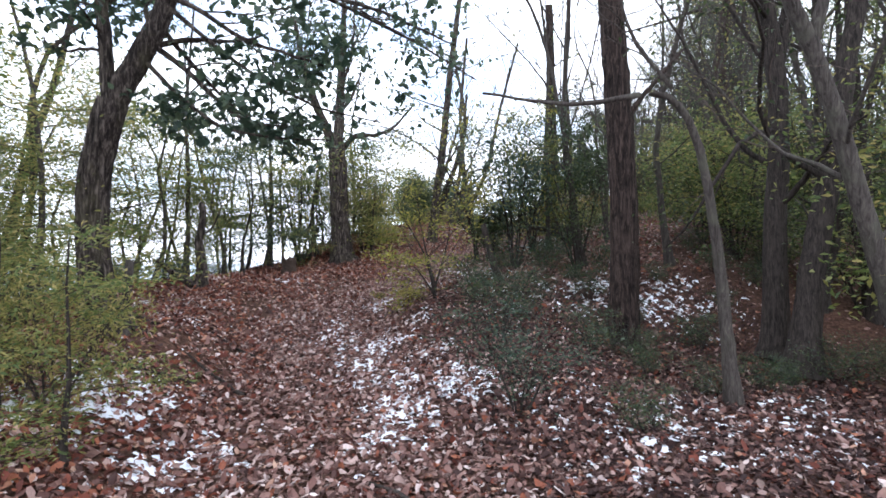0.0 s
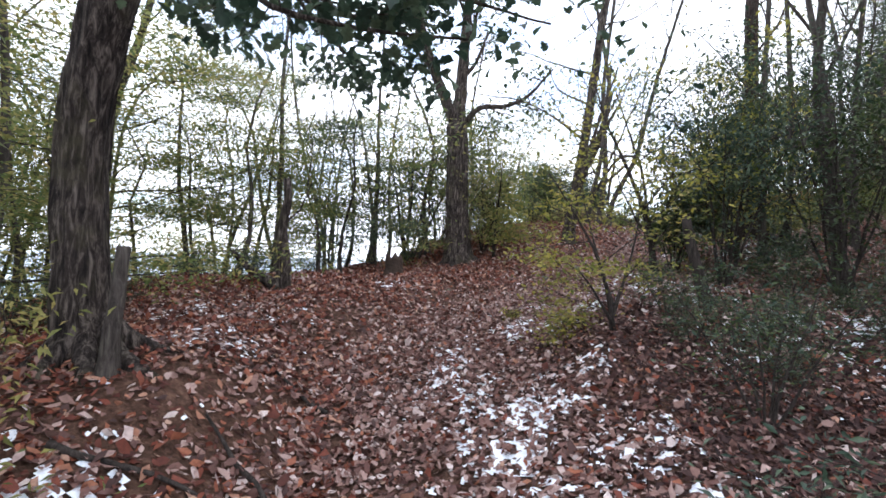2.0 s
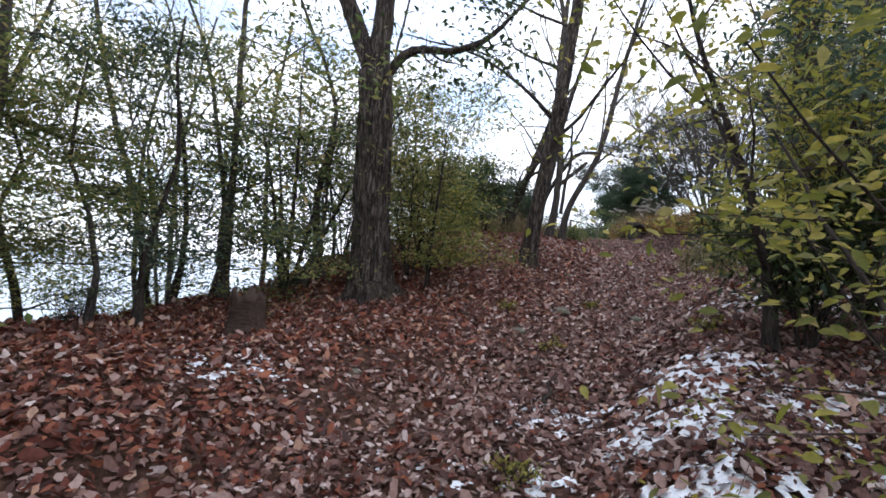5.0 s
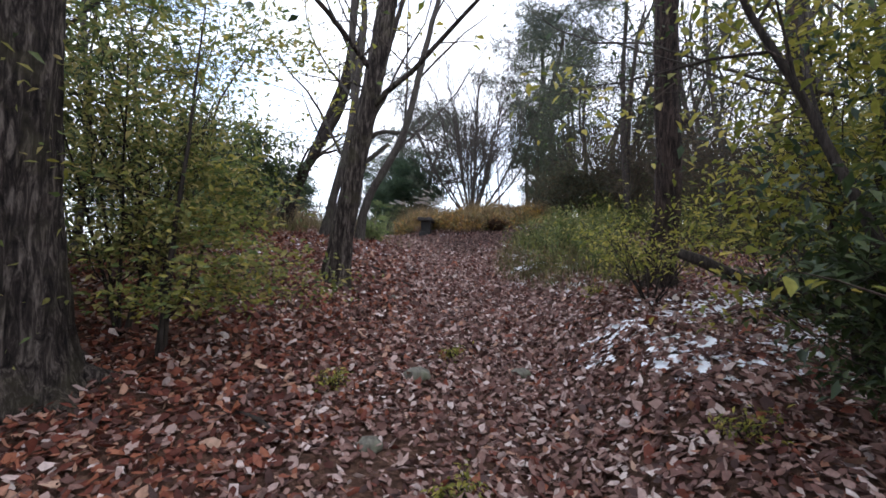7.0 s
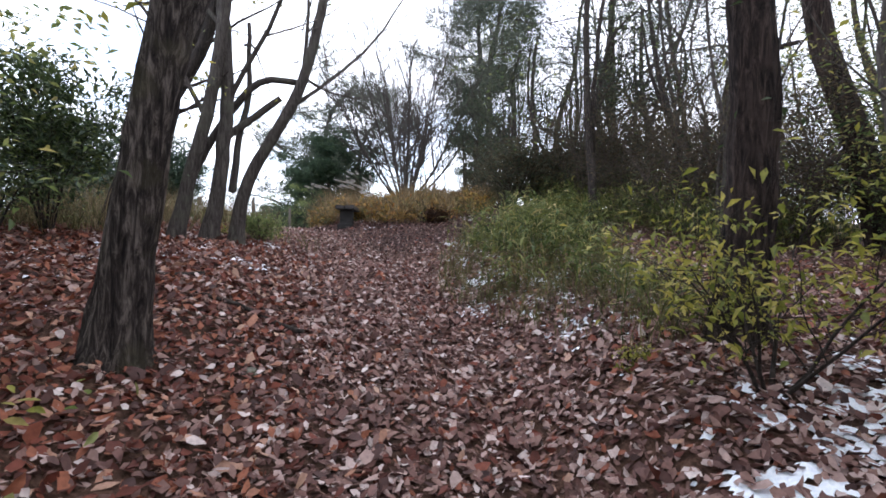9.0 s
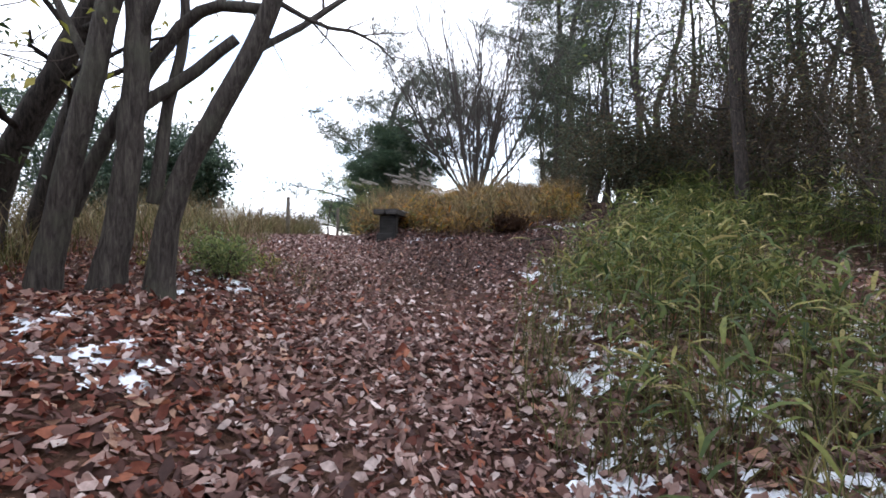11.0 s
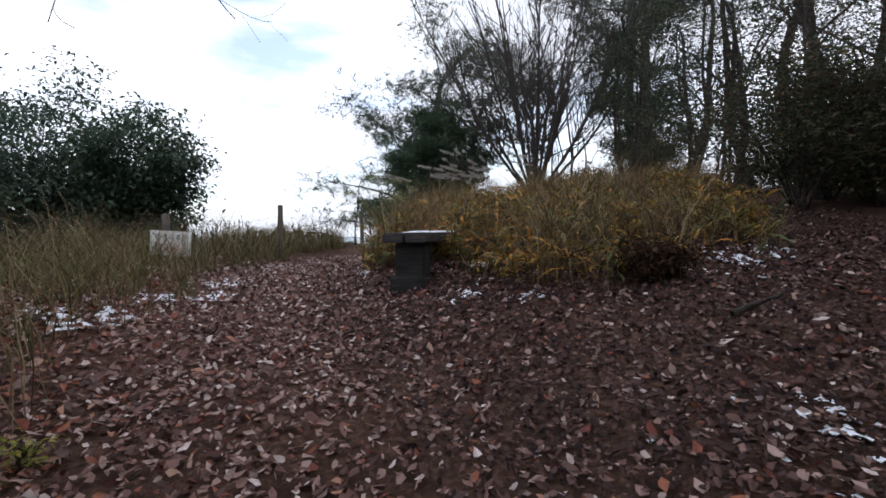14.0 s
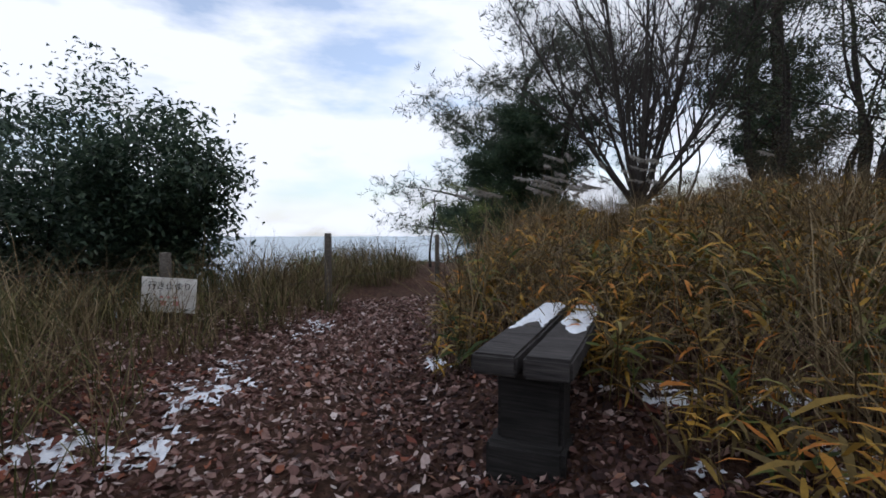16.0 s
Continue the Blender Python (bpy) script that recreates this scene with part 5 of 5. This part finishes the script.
def mound_zone(x, y, u, r):
    front = 20.65 + 0.1 * np.sin(3 * x) + 0.6 * np.exp(-((x - 4.2) / 0.6) ** 2)
    left = np.where(y < 23.2, 4.5, PATH_X(y) + 0.75)
    return (y > front) & (x > left) & (x < 7.0 + 0.9 * (y - 20.7)) & (snow_mask(x, y) < 0.0) & (r < np.clip(0.45 + 0.28 * (y - 20.7), 0.3, 1) * np.clip(1.3 - 0.08 * (y - 21), 0.25, 1))


bamboo_grass("bamboo_grass", "green bamboo grass with some yellow blades on the bank", 100, 5000, (2, 10, 13, 20.5), sasa_zone, 0.68, SASA, 0.17)
bamboo_grass("bamboo_grass", "green bamboo grass beside the hillside track", 101, 2600, (6, 14, 15, 22), lambda x, y, u, r: (u > 4.8) & (y < 20.0) & (x > SASA_X(y) + 0.2), 0.85, SASA)
dry_grass("dry_grass", "half-dry olive grass fringing the bamboo grass", 102, 2600, (1.5, 8, 13.5, 20), lambda x, y, u, r: (x > SASA_X(y) - 0.15) & (x < SASA_X(y) + 3.0) & (x < 0.9 * y - 9.0) & (r < 0.85), 0.4, GRASS_OLIVE)
bamboo_grass("golden_bamboo_grass", "golden and orange bamboo grass on the mound", 103, 5600, (3.5, 12, 20.7, 28), mound_zone, 0.45, SASA_GOLD, 0.17)
bamboo_grass("bamboo_grass", "dark green bamboo grass on the hillside behind the track", 108, 3600, (8, 16, 20, 31), lambda x, y, u, r: x > 9.0 + 0.9 * (y - 20.7), 0.95, SASA)
bamboo_grass("bamboo_grass", "green bamboo grass mixed into the golden mound", 104, 800, (3.5, 12, 20.7, 26), mound_zone, 0.42, SASA, 0.2)
dry_grass("dry_grass", "tall straw-coloured dry grass on the mound", 105, 5200, (3.5, 15, 20.7, 31), mound_zone, 0.72, STRAW, 0.006, 0.32, 8)


def left_meadow(x, y, u, r):
    return (u < -0.95 - 0.25 * np.sin(1.9 * y)) & (u > -4.5) & (y > 18.8 + 0.6 * np.sin(2 * x)) & (r < np.clip(0.25 + 0.28 * (-u - 0.9) + 0.1 * (y - 22), 0.1, 1))


dry_grass("dry_grass", "straw-coloured dry grass along the fence", 106, 4200, (-3, 6, 18.0, 31), left_meadow, 0.66, STRAW, 0.006, 0.3, 8)
dry_grass("dry_grass", "half-dry olive grass along the fence", 107, 4200, (-3, 6, 18.0, 31), left_meadow, 0.52, GRASS_OLIVE, 0.007, 0.35, 8)


def pampas(x, y, seed, n):
    rs = np.random.RandomState(seed)
    root = new("pampas_grass")
    tagged(root, "pampas grass with pale feathery drooping plumes", "grass", "pampas clumps")
    z = gz(x, y) - 0.03
    root.location = (x, y, z)
    st, pl = Geo(), Geo()
    for _ in range(n):
        a = rs.normal(2.8, 0.8)
        h = rs.uniform(0.75, 1.2)
        r = rs.uniform(0.1, 0.55)
        bx, by = rs.normal(0, 0.15, 2)
        line = np.array([(bx, by, 0), (bx + r * 0.3 * math.cos(a), by + r * 0.3 * math.sin(a), h * 0.6), (bx + r * math.cos(a), by + r * math.sin(a), h),
                         (bx + (r + 0.26) * math.cos(a), by + (r + 0.26) * math.sin(a), h + 0.06)])
        st.tube(line, [0.004, 0.003, 0.0025, 0.001], 3, 0, False)
        m = 70
        f = rs.uniform(0, 1, m)[:, None]
        base = line[2] * (1 - f) + line[3] * f
        d = rand_dirs(rs, m) * 0.6 + np.array([math.cos(a), math.sin(a), -0.35])
        L = rs.uniform(0.04, 0.09, m)
        blades(pl, base, d, rand_dirs(rs, m), L, L * 0.16, "leaf", 0.3)
    piece("stalk", st, STRAW, root)
    piece("plume", pl, PLUME, root, "pale silvery plumes")


for k, (x, y, n) in enumerate([(5.8, 26.9, 4), (6.0, 25.9, 3), (6.6, 26.4, 6), (7.3, 26.8, 7), (7.0, 27.8, 8), (7.9, 28.1, 7), (8.6, 27.4, 5), (9.3, 28.3, 4), (10.6, 27.3, 2), (12.0, 26.0, 2)]):
    pampas(x, y, 110 + k, n)


# ---- bench ----
def box_geo(lo, hi, bev, rs, cuts=1, rough=0.0):
    bm = bmesh.new()
    bmesh.ops.create_cube(bm, size=1)
    for v in bm.verts:
        v.co = Vector([lo[i] + (v.co[i] + 0.5) * (hi[i] - lo[i]) for i in range(3)])
    if cuts > 1:
        bmesh.ops.subdivide_edges(bm, edges=[e for e in bm.edges if abs(e.verts[0].co.y - e.verts[1].co.y) > 0.5 * (hi[1] - lo[1])], cuts=cuts)
    bmesh.ops.bevel(bm, geom=[e for e in bm.edges if e.calc_length() > 0.01], offset=bev, segments=2, affect="EDGES", clamp_overlap=True)
    for v in bm.verts:
        v.co += Vector([rs.normal(0, rough) for _ in range(3)])
    return bm


def part(name, bm, material, parent, label=""):
    me = bpy.data.meshes.new(name)
    bm.to_mesh(me)
    bm.free()
    me.materials.append(material)
    ob = new(name, me)
    ob.parent = parent
    if label:
        tagged(ob, label=label)
    return ob


rb = np.random.RandomState(120)
BENCH = pose(3.955, 21.97, 3.2, 0, 0, -34)
bench = new("bench")
bench.matrix_basis = BENCH
tagged(bench, "low dark timber bench of two thick planks with snow", "bench")
BL = 1.45
for x0, x1 in ((-0.205, -0.012), (0.012, 0.205)):
    plank = part("plank", box_geo((x0, 0, 0.385), (x1, BL, 0.475), 0.012, rb, 6, 0.0015), BENCH_WOOD, bench)
    xs, ys = np.arange(x0 + 0.018, x1 - 0.01, 0.012), np.arange(0.5, BL - 0.03, 0.02)
    X, Y = np.meshgrid(xs, ys)
    edge = np.minimum(np.minimum(X - xs[0], xs[-1] - X) / 0.03, (Y - 0.62 - 0.12 * np.sin(31 * X + 40 * x0)) / 0.1)
    Z = 0.474 + 0.016 * np.clip(edge, -0.3, 1) ** 1 + 0.003 * np.sin(60 * X) * np.cos(45 * Y)
    nx, ny = len(xs), len(ys)
    i, j = np.meshgrid(np.arange(ny - 1), np.arange(nx - 1), indexing="ij")
    q = np.stack([i * nx + j, i * nx + j + 1, (i + 1) * nx + j + 1, (i + 1) * nx + j], -1).reshape(-1, 4)
    g = Geo()
    g.add(np.stack([X, Y, Z], -1).reshape(-1, 3), q)
    piece("snow_cover", g, SNOW, plank, "thin white snow", True)
for y0 in (0.14, 1.1):
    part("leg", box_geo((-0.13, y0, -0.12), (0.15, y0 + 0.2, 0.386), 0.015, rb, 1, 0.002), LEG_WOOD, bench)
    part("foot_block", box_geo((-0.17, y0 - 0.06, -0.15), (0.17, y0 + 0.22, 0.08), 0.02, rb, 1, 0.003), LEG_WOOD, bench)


# ---- fence and sign ----
def fence_post(x, y, high, r, lean=0.0):
    z = gz(x, y)
    g = Geo()
    g.tube([(0, 0, -0.15), (lean * 0.3, 0, high * 0.3), (lean * 0.7, 0, high * 0.7), (lean, 0, high - 0.01), (lean, 0, high)], [r, r, r * 0.97, r * 0.95, r * 0.8], 12, 0.03, True, abs(int(x * 50)))
    ob = new("fence_post", g.mesh("fence_post", POST_WOOD, True))
    ob.location = (x, y, z)
    return tagged(ob, "weathered round wooden fence post", "post", "fence posts")


POSTS = [(3.06, 26.3, 0.98, 0.045), (1.55, 25.34, 0.67, 0.055), (0.2, 23.3, 0.9, 0.05), (4.9, 28.9, 0.85, 0.045), (6.8, 31.6, 0.85, 0.045), (-1.4, 21.9, 0.85, 0.05)]
posts = [fence_post(*p) for p in POSTS]
order = [5, 2, 1, 0, 3, 4]
for h in (0.82, 0.45):
    for a, b in zip(order[:-1], order[1:]):
        pa, pb = POSTS[a], POSTS[b]
        A, B = np.array([pa[0], pa[1], gz(pa[0], pa[1]) + h * pa[2]]), np.array([pb[0], pb[1], gz(pb[0], pb[1]) + h * pb[2]])
        g = Geo()
        f = np.linspace(0, 1, 9)[:, None]
        line = A * (1 - f) + B * f
        line[:, 2] -= 0.07 * (4 * f * (1 - f))[:, 0]
        g.tube(line, np.full(9, 0.0035), 4, 0, False)
        tagged(new("fence_wire", g.mesh("fence_wire", WIRE)), "thin rusty wire strung between fence posts", "wire", "fence wires")

sign = new("sign_board")
tagged(sign, "small white board with black Japanese dead-end lettering", "sign")
sign.matrix_basis = pose(1.61, 25.20, 3.39, 0, 4, -6)
part("board", box_geo((-0.25, -0.008, 0), (0.25, 0.008, 0.33), 0.004, rb), SIGN_WHITE, sign)


def lettering(text, size, x, z, material, parent):
    cu = bpy.data.curves.new("lettering", "FONT")
    cu.body, cu.size, cu.align_x, cu.extrude = text, size, "CENTER", 0.0008
    ob = new("lettering", cu)
    dg = bpy.context.evaluated_depsgraph_get()
    me = bpy.data.meshes.new_from_object(ob.evaluated_get(dg))
    bpy.data.objects.remove(ob)
    me.materials.clear()
    me.materials.append(material)
    o = new("lettering", me)
    o.parent = parent
    o.matrix_basis = pose(x, -0.0105, z, 90, 0, 0)
    return o


lettering("行き止まり", 0.08, 0.01, 0.225, SIGN_BLACK, sign)
for x, z, w, h in ((-0.06, 0.135, 0.03, 0.02), (0.0, 0.135, 0.03, 0.02), (0.06, 0.135, 0.03, 0.02), (-0.045, 0.065, 0.055, 0.045), (0.075, 0.065, 0.055, 0.045)):
    part("faded_mark", box_geo((x - w / 2, -0.0105, z), (x + w / 2, -0.0095, z + h), 0.0003, rb), SIGN_RED, sign)
for x, w in ((0.09, 0.015), (0.13, 0.03), (0.17, 0.025)):
    part("small_mark", box_geo((x - w / 2, -0.0105, 0.025), (x + w / 2, -0.0095, 0.038), 0.0003, rb), SIGN_BLACK, sign)


# ---- stump, log, sticks ----
def stump(x, y, high, r, seed, label):
    rs = np.random.RandomState(seed)
    g = Geo()
    n, m = 18, 9
    ang = np.linspace(0, 2 * math.pi, n, endpoint=False)
    jag = rs.uniform(0.75, 1.12, n)
    v = []
    for k in range(m):
        f = k / (m - 1)
        rr = r * (1 + 0.6 * math.exp(-f * 5)) * (1 + 0.09 * rs.normal(0, 1, n) * (0.6 + 0.4 * f)) * (1 + 0.1 * np.sin(5 * ang))
        v.append(np.stack([rr * np.cos(ang), rr * np.sin(ang), -0.06 + (high + 0.06) * f * (1 - f + f * jag)], 1))
    inner = np.stack([0.55 * r * np.cos(ang), 0.55 * r * np.sin(ang), high * 0.78 * np.ones(n)], 1)
    v.append(inner)
    v.append(np.stack([0.05 * r * np.cos(ang), 0.05 * r * np.sin(ang), high * 0.7 * np.ones(n)], 1))
    i, j = np.meshgrid(np.arange(m + 1), np.arange(n), indexing="ij")
    q = np.stack([i * n + j, i * n + (j + 1) % n, (i + 1) * n + (j + 1) % n, (i + 1) * n + j], -1).reshape(-1, 4)
    g.add(np.concatenate(v), q)
    ob = new("tree_stump", g.mesh("tree_stump", STUMP_WOOD))
    ob.location = (x, y, gz(x, y))
    return tagged(ob, label, "stump")


stump(-3.5, 11.05, 0.4, 0.14, 130, "dark rotten broken tree stump on the bank")


def stick(name, label, pts, r0, r1, seed, bark=BARK_DARK, category="branch"):
    g = Geo()
    rs = np.random.RandomState(seed)
    pts = np.array(pts, float)
    g.tube(pts, np.linspace(r0, r1, len(pts)), 9, 0.07, True, seed)
    o = pts[0].copy()
    for v in g.v:
        v -= o
    ob = new(name, g.mesh(name, bark, True))
    ob.location = o
    return tagged(ob, label, category)


stick("fallen_log", "crooked dead log resting across the snowy bank", [(3.1, 11.3, gz(3.1, 11.3) + 0.02), (2.75, 11.6, 2.12), (2.47, 11.76, 2.24), (2.2, 11.95, 2.3), (2.03, 12.16, 2.44), (1.95, 12.3, 2.5)], 0.075, 0.045, 140, BARK_DARK, "log")
for k, (x, y, a, ln, r) in enumerate([(-2.0, 4.9, 150, 0.9, 0.022), (0.35, 2.5, 140, 1.1, 0.03), (-3.1, 4.6, 20, 0.8, 0.02), (-0.9, 10.4, 70, 0.5, 0.02), (-1.35, 12.3, 120, 0.45, 0.022), (-2.2, 14.7, 30, 1.2, 0.03),
                                      (0.9, 15.7, 160, 0.8, 0.025), (0.3, 16.4, 170, 0.9, 0.02), (5.4, 19.9, 15, 0.7, 0.02), (-2.4, 6.2, 165, 0.7, 0.02)]):
    rs = np.random.RandomState(150 + k)
    line = []
    for f in np.linspace(0, 1, 6):
        px, py = x + ln * f * math.cos(radians(a)) + rs.normal(0, 0.02), y + ln * f * math.sin(radians(a)) + rs.normal(0, 0.02)
        line.append((px, py, gz(px, py) + r * 0.8 + 0.02))
    stick("fallen_branch", "dead dark branch lying among fallen leaves", line, r, r * 0.4, 160 + k)


def stone(x, y, r, seed):
    bm = bmesh.new()
    bmesh.ops.create_icosphere(bm, subdivisions=3, radius=r)
    for v in bm.verts:
        p = v.co * (2.2 / r)
        v.co *= 1 + 0.22 * noise.noise(p + Vector((seed, 0, 0))) + 0.07 * noise.noise(p * 3.1)
        v.co.z *= 0.62
    me = bpy.data.meshes.new("stone")
    bm.to_mesh(me)
    bm.free()
    me.materials.append(STONE)
    me.polygons.foreach_set("use_smooth", np.ones(len(me.polygons), bool))
    ob = new("stone", me)
    ob.location = (x, y, gz(x, y) + r * 0.25)
    tagged(ob, "mossy grey-brown stone half sunk in leaves", "stone", "stones on the trail")


for k, (x, y, r) in enumerate([(0.72, 12.88, 0.09), (-0.2, 13.0, 0.11), (-0.85, 12.2, 0.08), (0.35, 15.0, 0.05), (-2.4, 10.6, 0.06)]):
    stone(x, y, r, k * 3.7)
clump = shrub("dead_fern", "dark dead fern clump at the mound's foot", 5.6, 20.75, 0.3, 0.45, 170, DEAD_FERN, 5, 0.06, 0.25, 7, 0.06)
for k, (x, y, h) in enumerate([(-1.25, 9.3, 0.35), (-0.6, 11.6, 0.3), (0.3, 13.3, 0.35), (-0.9, 12.9, 0.3), (0.6, 10.9, 0.3), (2.2, 13.6, 0.35), (0.9, 19.2, 0.35), (1.9, 20.0, 0.3)]):
    shrub("seedling", "small yellow-green seedling among fallen leaves", x, y, h * 0.6, 0.2, 180 + k, LEAF_YELLOW, 1, 0.035, 0.4, 2, 0.03, "seedling", group="seedlings")
